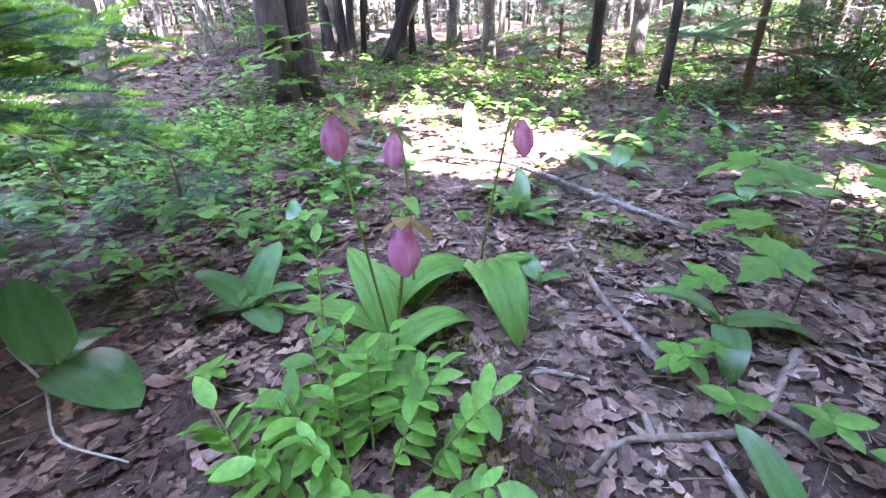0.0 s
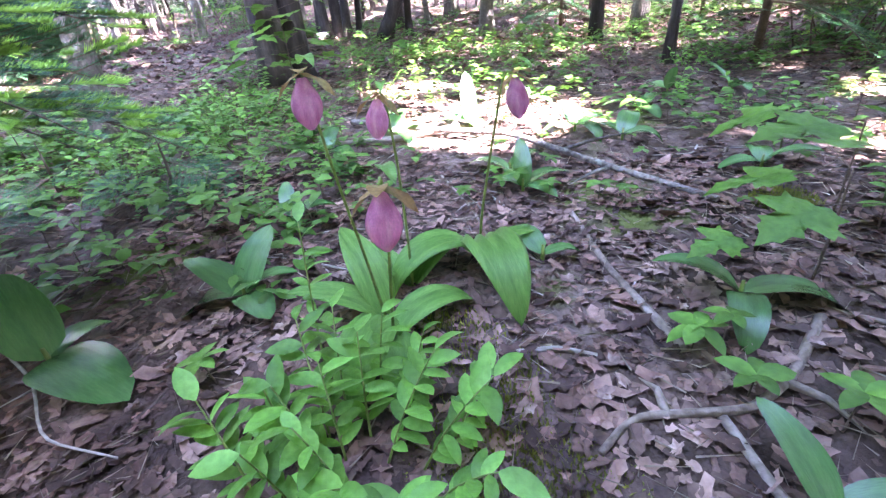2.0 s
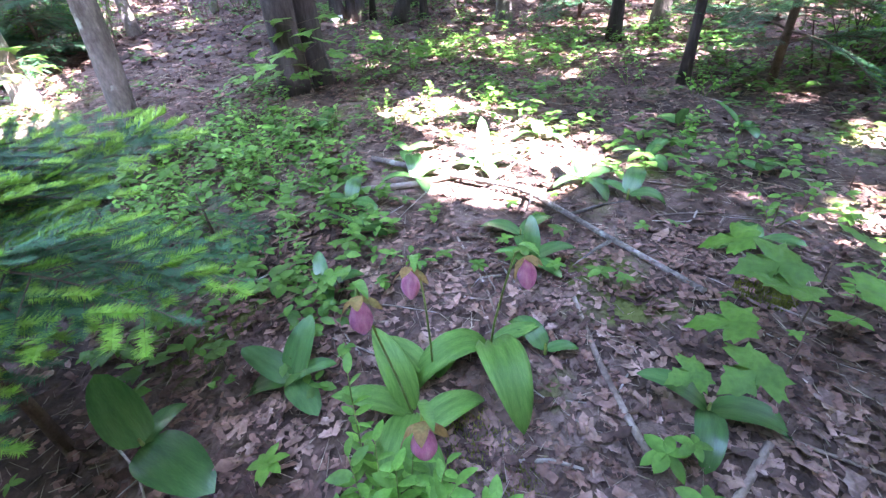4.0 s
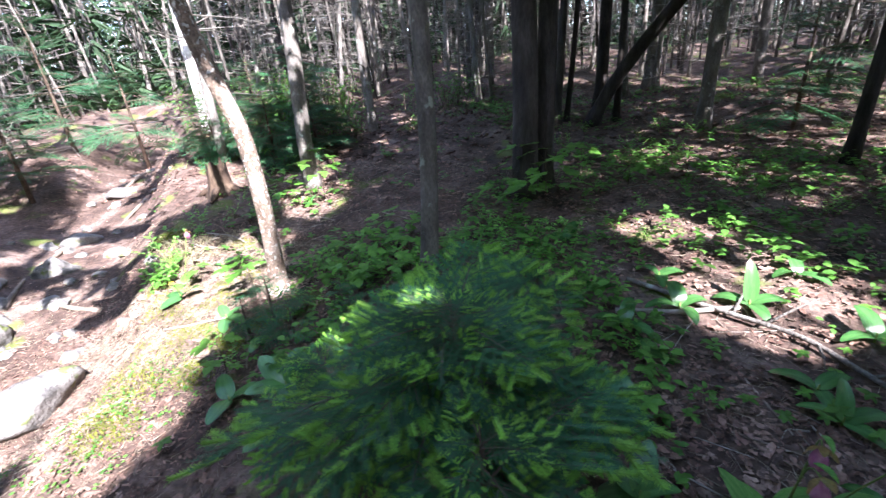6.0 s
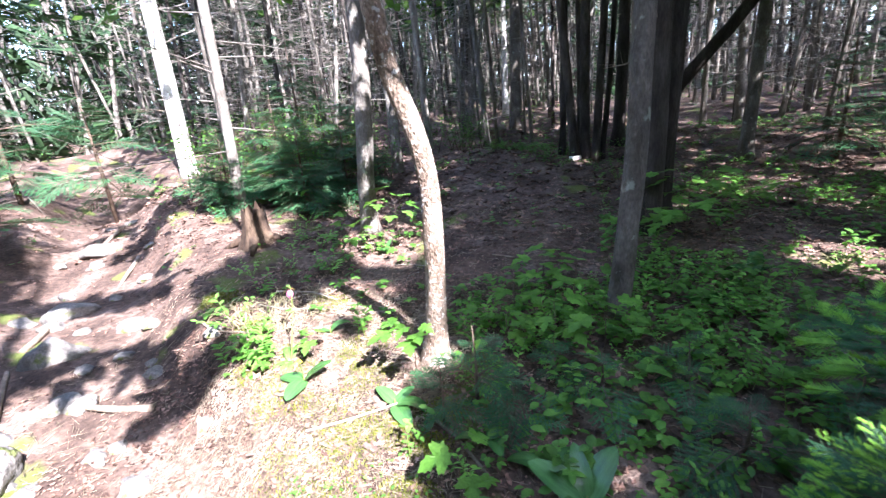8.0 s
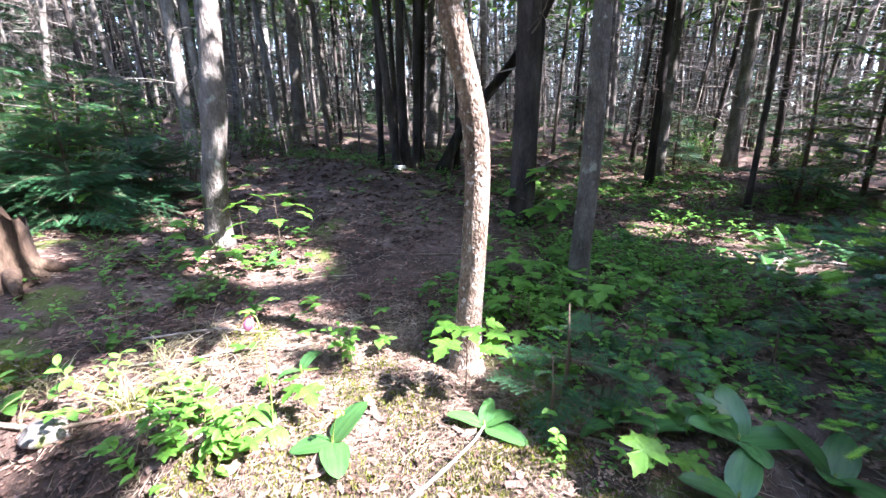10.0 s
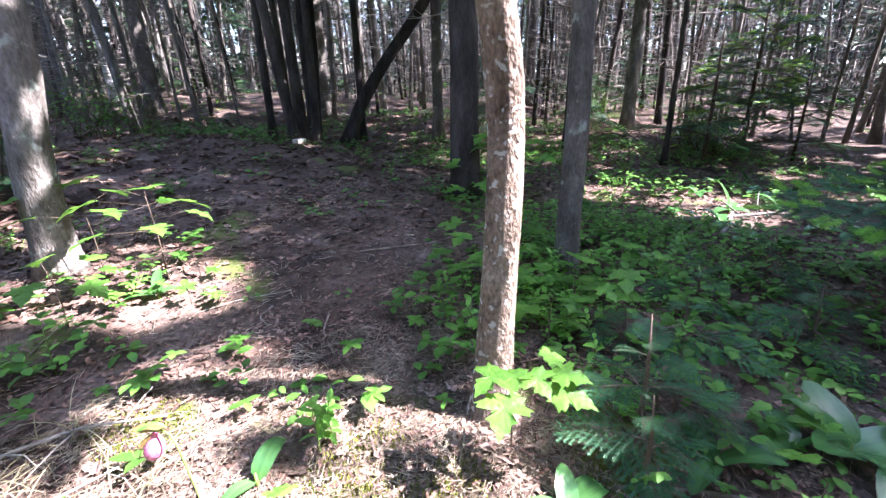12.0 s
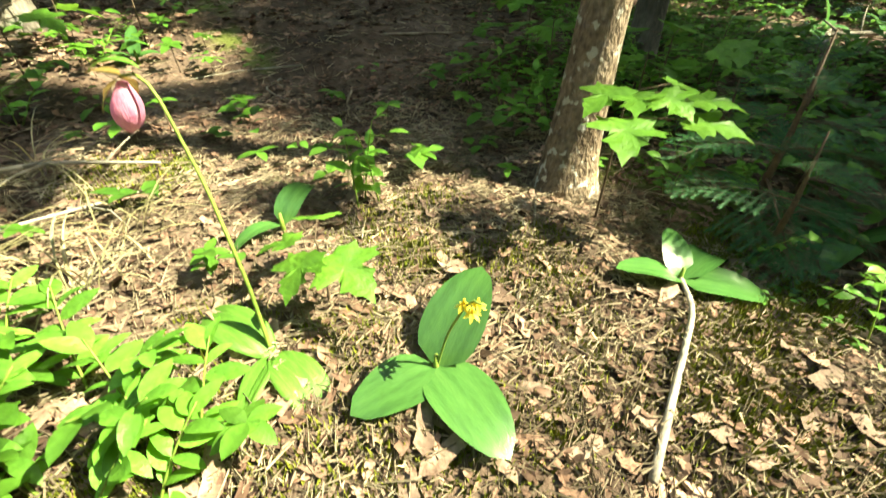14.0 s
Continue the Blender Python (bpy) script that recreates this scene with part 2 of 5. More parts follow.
# ---- more materials ----
LILY = material("lily_leaf", [(0.045, 0.125, 0.035), (0.068, 0.18, 0.048), (0.09, 0.215, 0.06)], 6, 0.25, 0.12, 60, (1, 6, 1), 0.22, vary=0.18, spec=0.6, fine=0.1)
ORCHID_LEAF = material("orchid_leaf", [(0.07, 0.18, 0.03), (0.11, 0.26, 0.045), (0.15, 0.31, 0.06)], 9, 0.4, 0.2, 50, (1, 10, 1), 0.25, vary=0.12, fine=0.15)
SHOOT_LEAF = material("shoot_leaf", [(0.085, 0.225, 0.035), (0.13, 0.32, 0.05), (0.2, 0.41, 0.075)], 10, 0.42, 0.2, 90, glow_through=0.32, vary=0.35, fine=0.12)
MAPLE_LEAF = material("maple_leaf", [(0.06, 0.16, 0.025), (0.09, 0.22, 0.03), (0.13, 0.28, 0.045)], 9, 0.5, 0.25, 70, glow_through=0.35, vary=0.2, fine=0.15)
WHORL_LEAF = material("whorl_leaf", [(0.05, 0.14, 0.02), (0.085, 0.21, 0.03), (0.12, 0.26, 0.04)], 12, 0.5, 0.2, 80, glow_through=0.3, vary=0.3, fine=0.12)
COVER = material("cover_leaf", [(0.045, 0.13, 0.02), (0.075, 0.19, 0.03), (0.11, 0.24, 0.04)], 12, 0.5, 0, glow_through=0.3, vary=0.35, island=True, fine=0.1)
STRAW = material("dry_grass", [(0.22, 0.2, 0.1), (0.34, 0.3, 0.17), (0.42, 0.38, 0.24)], 8, 0.8, 0, glow_through=0.2, vary=0.3, island=True)
NEEDLE = material("fir_needle", [(0.02, 0.08, 0.033), (0.034, 0.115, 0.047), (0.052, 0.15, 0.06)], 6, 0.5, 0, glow_through=0.15, vary=0.3)
NEW_NEEDLE = material("fresh_fir_needle", [(0.14, 0.31, 0.045), (0.21, 0.42, 0.06), (0.3, 0.52, 0.09)], 8, 0.55, 0, glow_through=0.3, vary=0.2)
GREEN_STEM = material("green_stem", [(0.10, 0.17, 0.03), (0.17, 0.24, 0.05), (0.22, 0.28, 0.07)], 14, 0.55, 0.1, 80)
BROWN_STEM = material("brown_stem", [(0.06, 0.04, 0.03), (0.12, 0.085, 0.06), (0.17, 0.12, 0.09)], 20, 0.8, 0.3, 80)
POUCH = material("pink_pouch", [(0.50, 0.17, 0.30), (0.62, 0.27, 0.42), (0.72, 0.42, 0.52)], 28, 0.5, 0.25, 90, (3, 3, 0.6), 0.3, vary=0.08, fine=0.12)
SEPAL = material("bronze_sepal", [(0.16, 0.10, 0.03), (0.24, 0.15, 0.05), (0.2, 0.2, 0.06)], 20, 0.55, 0.1, 80, glow_through=0.25)
YELLOW = material("yellow_petal", [(0.6, 0.5, 0.05), (0.75, 0.63, 0.08), (0.8, 0.72, 0.15)], 30, 0.5, 0, glow_through=0.3)
DEAD_LEAF = material("dead_leaf", [(0.1, 0.06, 0.046), (0.22, 0.145, 0.115), (0.38, 0.285, 0.235)], 9, 0.75, 0.3, 60, vary=0.45, fine=0.25)
LITTER = material("litter_leaf", [(0.062, 0.034, 0.025), (0.15, 0.087, 0.065), (0.28, 0.185, 0.145)], 5, 0.8, 0.2, 60, vary=0.68, island=True, fine=0.3)
TWIGS = material("twig_litter", [(0.11, 0.085, 0.06), (0.23, 0.185, 0.135), (0.38, 0.32, 0.24)], 4, 0.9, 0, vary=0.4, island=True)
MOSS = material("moss", [(0.07, 0.09, 0.012), (0.14, 0.16, 0.02), (0.24, 0.25, 0.035)], 14, 0.95, 0.6, 120, vary=0.2, island=True)
STONE = material("grey_stone", [(0.08, 0.075, 0.07), (0.16, 0.148, 0.135), (0.27, 0.25, 0.23)], 7, 0.85, 0.7, 40, spots=((0.13, 0.15, 0.05), 5, 0.6))
ROT = material("rotten_wood", [(0.03, 0.02, 0.015), (0.07, 0.045, 0.03), (0.13, 0.09, 0.06)], 9, 0.95, 0.9, 40, (1, 1, 0.3))
PALE_WOOD = material("bleached_wood", [(0.2, 0.17, 0.14), (0.31, 0.275, 0.235), (0.42, 0.385, 0.34)], 10, 0.8, 0.4, 50, (0.3, 1, 1))


# ---- forest: crowns and dead lower limbs, the crowns left open over chosen sunny spots of the ground ----
# ground ellipses to be sunlit: crown clumps that would shade them are left out
GAPS = [(0.35, 3.2, 0.62, 0.5), (2.1, 2.5, 0.3, 0.2), (2.6, 3.4, 0.3, 0.2), (1.5, 5.3, 1.0, 0.35), (-0.25, 4.1, 0.3, 0.25), (-3.75, 1.75, 0.6, 0.56), (-3.5, 2.32, 0.42, 0.3), (-4.4, 2.75, 0.36, 0.26),
        (-4.7, 1.0, 0.9, 0.55), (-4.1, 4.2, 0.4, 0.35), (-9.0, 6.7, 1.5, 1.2), (-7.4, 6.2, 0.9, 0.9), (-4.4, 0.1, 0.8, 0.6), (-6.3, 2.9, 0.5, 0.35), (-3.1, 2.42, 0.14, 0.1), (-3.45, 2.66, 0.14, 0.1), (-3.75, 2.88, 0.13, 0.1), (-2.0, 1.78, 0.2, 0.12), (-4.1, 3.2, 0.3, 0.2), (-10.4, 7.8, 0.7, 0.5), (-11.5, 8.6, 0.7, 0.5), (-5.6, 1.6, 0.5, 0.35), (-6.9, 2.6, 0.5, 0.3), (-8.0, 3.7, 0.7, 0.35), (-3.4, 1.05, 0.5, 0.35), (-4.4, 4.5, 0.45, 0.35), (0.0, 6.6, 0.8, 0.4), (2.6, 7.4, 1.0, 0.5), (-4.32, 2.15, 0.32, 0.28), (-3.12, 0.95, 0.34, 0.62), (-5.1, 1.0, 0.6, 0.5), (-9.2, 4.3, 0.8, 0.4), (-6.4, 4.35, 0.8, 0.55)]


# ground ellipses to stay shaded: the crowns keep all their clumps over them
DEEP = [(0.5, 1.35, 1.1, 0.6), (-2.5, 2.0, 0.55, 0.5), (-3.15, 3.05, 0.5, 0.4), (-2.65, 1.75, 0.3, 0.35), (-2.5, 5.6, 2.0, 2.6), (-5.6, 3.6, 0.9, 0.7), (-1.4, 2.7, 1.0, 0.9), (-1.0, 5.0, 1.0, 0.8), (-1.6, 9.3, 2.6, 2.2), (-3.9, 6.6, 0.9, 1.2), (-6.4, 2.3, 0.4, 0.25), (-3.0, 4.2, 0.9, 0.9)]


def lit(x, y, margin=0.14):
    """Whether the crowns are left open to let sunlight down at this place of the ground."""
    w = 0.35 * noise.noise(Vector((x * 2.3, y * 2.3, 4.0)))
    for cx, cy, rx, ry in GAPS:
        if ((x - cx) / (rx + margin)) ** 2 + ((y - cy) / (ry + margin)) ** 2 < 1 + 1.4 * w:
            return True
    for cx, cy, rx, ry in DEEP:
        if ((x - cx) / rx) ** 2 + ((y - cy) / ry) ** 2 < 1 + 2 * w:
            return False
    far = min(1.0, max(0.0, (math.hypot(x + 0.8, y - 2.2) - 2.5) / 5))
    need = 0.33 - (0.33 if x > -1.2 else 0.06) * far - (0.2 if x < -4.4 and trail_gap(x, y) < 1.1 else 0)
    return noise.noise(Vector((x * 1.3, y * 1.3, 0.0))) + 0.4 * noise.noise(Vector((x * 4, y * 4, 9.0))) > need


def leaf_clump(c, r, g):
    n = Vector(rng.normal(size=3)).normalized()
    u = n.orthogonal().normalized()
    w = n.cross(u)
    k = 5
    vs = []
    for s in range(k):
        a = 2 * math.pi * s / k + rng.uniform(-0.4, 0.4)
        rr = r * rng.uniform(0.45, 1.2)
        vs.append(Vector(c) + u * (rr * math.cos(a)) + w * (rr * math.sin(a)) + n * (rr * rng.uniform(-0.3, 0.3)))
    g.add([tuple(v) for v in vs], [tuple(range(k))])


def needle_spray(c, r, g):
    """A spruce twig end: slender drooping slivers from one point."""
    c = Vector(c)
    main = Vector((rng.normal(), rng.normal(), rng.normal() * 0.3 - 0.15)).normalized()
    for _ in range(5):
        d = (main + Vector(rng.normal(size=3)) * 0.35).normalized()
        w = d.orthogonal().normalized() * r * 0.09
        b = c + d * r * rng.uniform(0, 0.4)
        g.add([b - w, b + w, b + d * r * rng.uniform(0.8, 1.4)], [(0, 1, 2)])


def crown_geo(foot, top, spread, low, count, size=0.22, check=True, needles=False):
    """Leaf clumps round the upper trunk, wide below and narrow above; clumps that would shade a gap are missing."""
    g = Geo()
    slope = (SUN.x / SUN.z, SUN.y / SUN.z)
    for _ in range(count):
        s = rng.random() ** 1.2
        z = low + (top - low) * s
        a, r = rng.uniform(0, 2 * math.pi), spread * (1.05 - s) * math.sqrt(rng.uniform(0.02, 1))
        x, y = r * math.cos(a), r * math.sin(a)
        if check:
            wx, wy, wz = foot[0] + x, foot[1] + y, foot[2] + z
            gxx, gyy = wx - slope[0] * wz, wy - slope[1] * wz
            h = float(gz(gxx, gyy))
            if lit(gxx + slope[0] * h, gyy + slope[1] * h):
                continue
        (needle_spray if needles else leaf_clump)((x, y, z - 0.15 * r), size * rng.uniform(0.6, 1.3), g)
    return g


def limbs_geo(r0, low, high, count, reach):
    """Thin dead limbs with a few side twigs, drooping a little."""
    g = Geo()
    for _ in range(count):
        z, a = rng.uniform(low, high), rng.uniform(0, 2 * math.pi)
        ln = reach * rng.uniform(0.35, 1.0)
        d = Vector((math.cos(a), math.sin(a), rng.uniform(-0.25, 0.35)))
        p0 = Vector((0, 0, z)) + d * r0 * 0.5
        p1, p2 = p0 + d * ln * 0.5 + Vector((0, 0, -0.03)), p0 + d * ln + Vector((0, 0, rng.uniform(-0.15, 0.1)))
        g.add(*tube([p0, p1, p2], [0.012, 0.007, 0.002], 3, cap=False))
        for _ in range(3):
            q = p0.lerp(p2, rng.uniform(0.35, 0.9))
            e = q + (d * 0.6 + Vector(rng.normal(size=3)) * 0.5) * ln * 0.35
            g.add(*tube([q, e], [0.004, 0.001], 3, cap=False))
    return g


# wide crowns added above the view as shade, open only where lit() wants sun
for ob in HERO:
    foot = ob.location
    part("crown", crown_geo(foot, 10.5, 3.2, 4.2, 1500, 0.16), CANOPY, ob)
    part("limb_tangle", limbs_geo(0.08, 1.3 if ob.name[:6] != "maple_" else 2.9, 5.0, 14, 0.8), DEADWOOD, ob)["kind"] = "stuff"

# unseen trees added on the sunny side, behind the first view; their crowns shade the ground
shade_feet = []
while len(shade_feet) < 46:
    x, y = rng.uniform(-8, 14), rng.uniform(-13, 1.5)
    if trail_gap(x, y) < 1.3 or (y > -1.2 and x < 3.5) or any(math.hypot(x - a, y - b) < 1.5 for a, b in shade_feet):
        continue
    hit = False
    for z in np.arange(0.2, 9, 0.4):
        gxx, gyy = x - SUN.x / SUN.z * z, y - SUN.y / SUN.z * z
        hit |= any(((gxx - cx) / (rx + 0.1)) ** 2 + ((gyy - cy) / (ry + 0.1)) ** 2 < 1 for cx, cy, rx, ry in GAPS[:8])
    if not hit:
        shade_feet.append((x, y))
# six more out of view, with wide dense crowns added to deepen the shade
for x, y in ((2.4, -1.7), (4.1, -0.6), (5.2, 1.0), (3.4, -3.0), (6.4, -1.6), (7.2, 0.6)):
    t = tree((x, y), [(0, 0, 0), (0.05, 0.02, 1.5), (0.08, 0.05, 3)], 0.11, 10, BARK_GREY, "unseen spreading tree added for deeper shade, with a dense crown", "forest_tree", 8, 14)
    part("crown", crown_geo(t.location, 12.5, 3.4, 4.2, 2900, 0.17), CANOPY, t)
# unseen helpers too: trunks keep clear of the main sunny spots
for k, (x, y) in enumerate(shade_feet):
    t = tree((x, y), [(0, 0, 0), (rng.normal() * 0.08, rng.normal() * 0.08, 1.5), (rng.normal() * 0.1, rng.normal() * 0.1, 3)], rng.uniform(0.06, 0.14), 11, BARK_GREY if k % 3 else BARK_DARK,
             "unseen tall tree added to shade the ground with its leafy crown", "forest_tree", 8, 14)
    part("crown", crown_geo(t.location, 11.5, 2.6, 3.8, 1600, 0.17), CANOPY, t)

# the stand around: nine trees, repeated
protos = []
for k in range(9):
    bark = (BARK_DARK, BARK_GREY, BARK_DARK, BARK_GREY, BARK_GREY, BARK_DARK, BARK_GREY, BARK_DARK, BARK_GREY)[k]
    r = (0.06, 0.09, 0.1, 0.05, 0.09, 0.045, 0.13, 0.075, 0.06)[k]
    what = {BARK_DARK: "dark spruce trunk with bare dead lower limbs", BARK_GREY: "grey trunk with lichen in the dense stand", BARK_BIRCH: "pale birch trunk standing in the woods"}[bark]
    ob = thing("forest_tree", (0, 0, -100), what, "tree", group="trees of the dense stand")
    lean = rng.normal(size=2) * 0.10
    part("trunk", trunk_geo([(0, 0, -0.3), (lean[0] * 0.4, lean[1] * 0.4, 1.5), (lean[0], lean[1], 3.5), (lean[0] * 1.5, lean[1] * 1.5, 12)], r, r * 0.3, 8, 22, 0.5, 0.15, k * 7.0), bark, ob)
    part("limb_tangle", limbs_geo(r, 0.7, 7, 52 if bark is BARK_DARK else 30, 1.6), DEAD_LIMB, ob)["kind"] = "stuff"
    part("crown", crown_geo((0, 0, 0), 11.5, 1.9, (3.4, 5.5, 4.0, 5.0, 6, 3.2, 6, 3.6, 4.2)[k], 340 if bark is BARK_DARK else 150, 0.34 if bark is BARK_DARK else 0.13, False, bark is BARK_DARK), NEEDLE_FAR if bark is BARK_DARK else CANOPY, ob)
    protos.append(ob)
taken = [tuple(o.location[:2]) for o in HERO]
placed, tries = 0, 0
used = set()
while placed < 250 and tries < 9000:
    tries += 1
    a, d = rng.uniform(0, 2 * math.pi), 30 * math.sqrt(rng.uniform(0.02, 1))
    x, y = -1 + d * math.cos(a), 3 + d * math.sin(a)
    ahead = y > 2 or x < -6
    if trail_gap(x, y) < 1.7 or (y < 1.5 and -8 < x < 14 and y > -13) or math.hypot(x + 1.2, y - 2.2) < 6.0:
        continue
    if not ahead and rng.random() < 0.6:
        continue
    if y > 4 and -3 < x < 4.5 and y < 9.5 and rng.random() < 0.8:
        continue
    if any(math.hypot(x - p, y - q) < 0.8 for p, q in taken):
        continue
    taken.append((x, y))
    k = int(rng.integers(9))
    m = Matrix.Translation(spot(x, y)) @ pose(0, 0, 0, rng.normal() * 2.5, rng.normal() * 2.5, rng.uniform(0, 360))
    size = rng.uniform(0.75, 1.25)
    if k not in used:
        used.add(k)
        protos[k].matrix_basis = m
    else:
        copy_thing(protos[k], m @ Matrix.Diagonal((size, size, rng.uniform(0.9, 1.2), 1)))
    placed += 1

# slender bare poles of the crowded young stand, repeated
pole_rng, rng = rng, np.random.default_rng(41)
poles = []
for k in range(6):
    bark = BARK_DARK if k in (1, 5) else BARK_GREY
    r = (0.035, 0.05, 0.045, 0.03, 0.06, 0.04)[k]
    ob = thing("pole_tree", (0, 0, -100), "slender dark pole with dead twiggy limbs" if bark is BARK_DARK else "slender grey pole with dead twiggy limbs", "tree", group="poles of the crowded stand")
    lean = rng.normal(size=2) * 0.25
    part("trunk", trunk_geo([(0, 0, -0.3), (lean[0] * 0.3, lean[1] * 0.3, 2), (lean[0] * 0.9, lean[1] * 0.9, 5), (lean[0], lean[1], 10)], r, r * 0.3, 7, 14, 0.4, 0.15, k * 5.0), bark, ob)
    part("limb_tangle", limbs_geo(r, 0.3, 6, 45, 1.2), DEAD_LIMB, ob)["kind"] = "stuff"
    part("crown", crown_geo((0, 0, 0), 10.5, 0.9, 7.0, 30, 0.3, False, True), NEEDLE_FAR, ob)
    poles.append(ob)
made, tries = 0, 0
while made < 230 and tries < 9000:
    tries += 1
    a, d = rng.uniform(-0.5, 3.9), rng.uniform(8.5, 20)
    x, y = -1.5 + d * math.cos(a), 2 + d * math.sin(a)
    if trail_gap(x, y) < 1.6 or y < 0.5 or (-3.5 < x < 2.6 and y < 9.6) or any(math.hypot(x - p, y - q) < 0.3 for p, q in taken):
        continue
    taken.append((x, y))
    m = Matrix.Translation(spot(x, y)) @ pose(0, 0, 0, rng.normal() * 3, rng.normal() * 3, rng.uniform(0, 360))
    if made < 6:
        poles[made].matrix_basis = m
    else:
        size = rng.uniform(0.7, 1.35)
        copy_thing(poles[made % 6], m @ Matrix.Diagonal((size, size, rng.uniform(0.85, 1.2), 1)))
    made += 1
rng = pole_rng

# woods beyond, too far to count
g, gt, gp = Geo(), Geo(), Geo()
for k in range(3600):
    a, d = rng.uniform(0, 2 * math.pi), rng.uniform(19, 55)
    x, y = -1 + d * math.cos(a), 3 + d * math.sin(a)
    b = Vector(spot(x, y, -0.3))
    to = gt if k % 5 < 1 else gp
    to.add(*tube([b, b + Vector((rng.normal() * 0.4, rng.normal() * 0.4, 4)), b + Vector((rng.normal() * 0.8, rng.normal() * 0.8, 12))], [0.03 + 0.13 * rng.random() ** 2, 0.06, 0.03], 4, cap=False))
    for _ in range(8):
        q = b + Vector((0, 0, rng.uniform(0.5, 7)))
        to.add(*tube([q, q + Vector((rng.normal() * 0.9, rng.normal() * 0.9, rng.uniform(-0.5, 0.5)))], [0.018, 0.005], 3, cap=False))
    for _ in range(24 if x < -12 else 12):
        z = 0.8 + 8 * rng.random() if rng.random() < 0.7 else 1.2 * rng.random()
        needle_spray(b + Vector((rng.normal() * 0.9, rng.normal() * 0.9, z)), rng.uniform(0.4, 1.0), g)
far_woods = thing("far_woods", (0, 0, 0), "dense conifer woods far behind the stand", "woods")
far_woods["kind"] = "stuff"
part("trunks", gt, BARK_DARK, far_woods)
part("pale_trunks", gp, BARK_GREY, far_woods)
part("foliage", g, NEEDLE_FAR, far_woods)


# ---- leaves ----
def blade(length, width, rows=8, bend=45.0, fold=0.2, ribs=0.0, full=0.85, wave=0.0, tip=1.0):
    """A leaf from the origin along +x, arching down by bend degrees, folded along its midrib; ribs: pleats along it."""
    us = (-1, -0.75, -0.5, -0.25, 0, 0.25, 0.5, 0.75, 1) if ribs else (-1, -0.5, 0, 0.5, 1)
    verts, faces, x, z = [], [], 0.0, 0.0
    for k in range(rows + 1):
        s = k / rows
        w = max(0.004, 0.5 * math.sin(math.pi * min(1, s ** full * 0.985 + 0.015)) ** (0.75 * tip)) * width
        a = radians(-bend * s)
        for i, u in enumerate(us):
            lift = fold * abs(u) * w + ribs * w * (1 if i % 2 else -1) + wave * w * math.sin(9 * s + u * 2)
            verts.append((x - lift * math.sin(a), u * w, z + lift * math.cos(a)))
        x += length / rows * math.cos(a)
        z += length / rows * math.sin(a)
    n = len(us)
    for k in range(rows):
        for i in range(n - 1):
            b = k * n + i
            faces.append((b, b + 1, b + n + 1, b + n))
    return verts, faces


def aim(heading, pitch, roll=0.0, at=(0, 0, 0), size=1.0):
    return Matrix.Translation(at) @ Euler((radians(roll), radians(-pitch), radians(heading)), "XYZ").to_matrix().to_4x4() @ Matrix.Scale(size, 4)


def maple_blade(size):
    half = [(0, 0), (-0.06, 0.14), (0.03, 0.28), (0.0, 0.42), (0.13, 0.37), (0.2, 0.41), (0.33, 0.6), (0.36, 0.5), (0.45, 0.53), (0.46, 0.38), (0.43, 0.2), (0.55, 0.24), (0.62, 0.31), (0.68, 0.2), (0.8, 0.18), (0.85, 0.09), (1, 0)]
    ring = half + [(x, -y) for x, y in half[-2:0:-1]]
    inner = [(0.3 + (x - 0.3) * 0.5, y * 0.5) for x, y in ring]
    lift = lambda x, y: 0.10 * abs(y) - 0.22 * x * x + 0.03 * math.sin(11 * x + 7 * y) - 0.15 * y * y
    pts = [(0.3, 0)] + inner + ring
    n = len(ring)
    faces = [(0, 1 + i, 1 + (i + 1) % n) for i in range(n)] + [(1 + i, 1 + n + i, 1 + n + (i + 1) % n, 1 + (i + 1) % n) for i in range(n)]
    return [(x * size, y * size, lift(x, y) * size) for x, y in pts], faces


LILY_MESH = [Geo().add(*blade(0.24, w, 10, b, f, 0, 0.72, 0.03, 0.7)).mesh("lily_leaf", LILY) for w, b, f in ((0.085, 50, 0.18), (0.10, 75, 0.12), (0.075, 30, 0.25), (0.095, 105, 0.1), (0.118, 35, 0.1), (0.145, 30, 0.07))]
ORCHID_MESH = [Geo().add(*blade(0.3, w, 14, b, f, 0.15, 0.8)).mesh("orchid_leaf", ORCHID_LEAF) for w, b, f in ((0.10, 60, 0.25), (0.115, 110, 0.2), (0.095, 150, 0.2))]
SHOOT_MESH = [Geo().add(*blade(0.075, w, 6, b, 0.15, 0, 0.85, 0.05)).mesh("shoot_leaf", SHOOT_LEAF) for w, b in ((0.032, 30), (0.028, 55), (0.036, 15))]
WHORL_MESH = [Geo().add(*blade(0.05, w, 5, b, 0.12, 0, 0.85)).mesh("whorl_leaf", WHORL_LEAF) for w, b in ((0.028, 25), (0.024, 45))]
MAPLE_MESH = Geo().add(*maple_blade(0.142)).mesh("maple_leaf", MAPLE_LEAF)


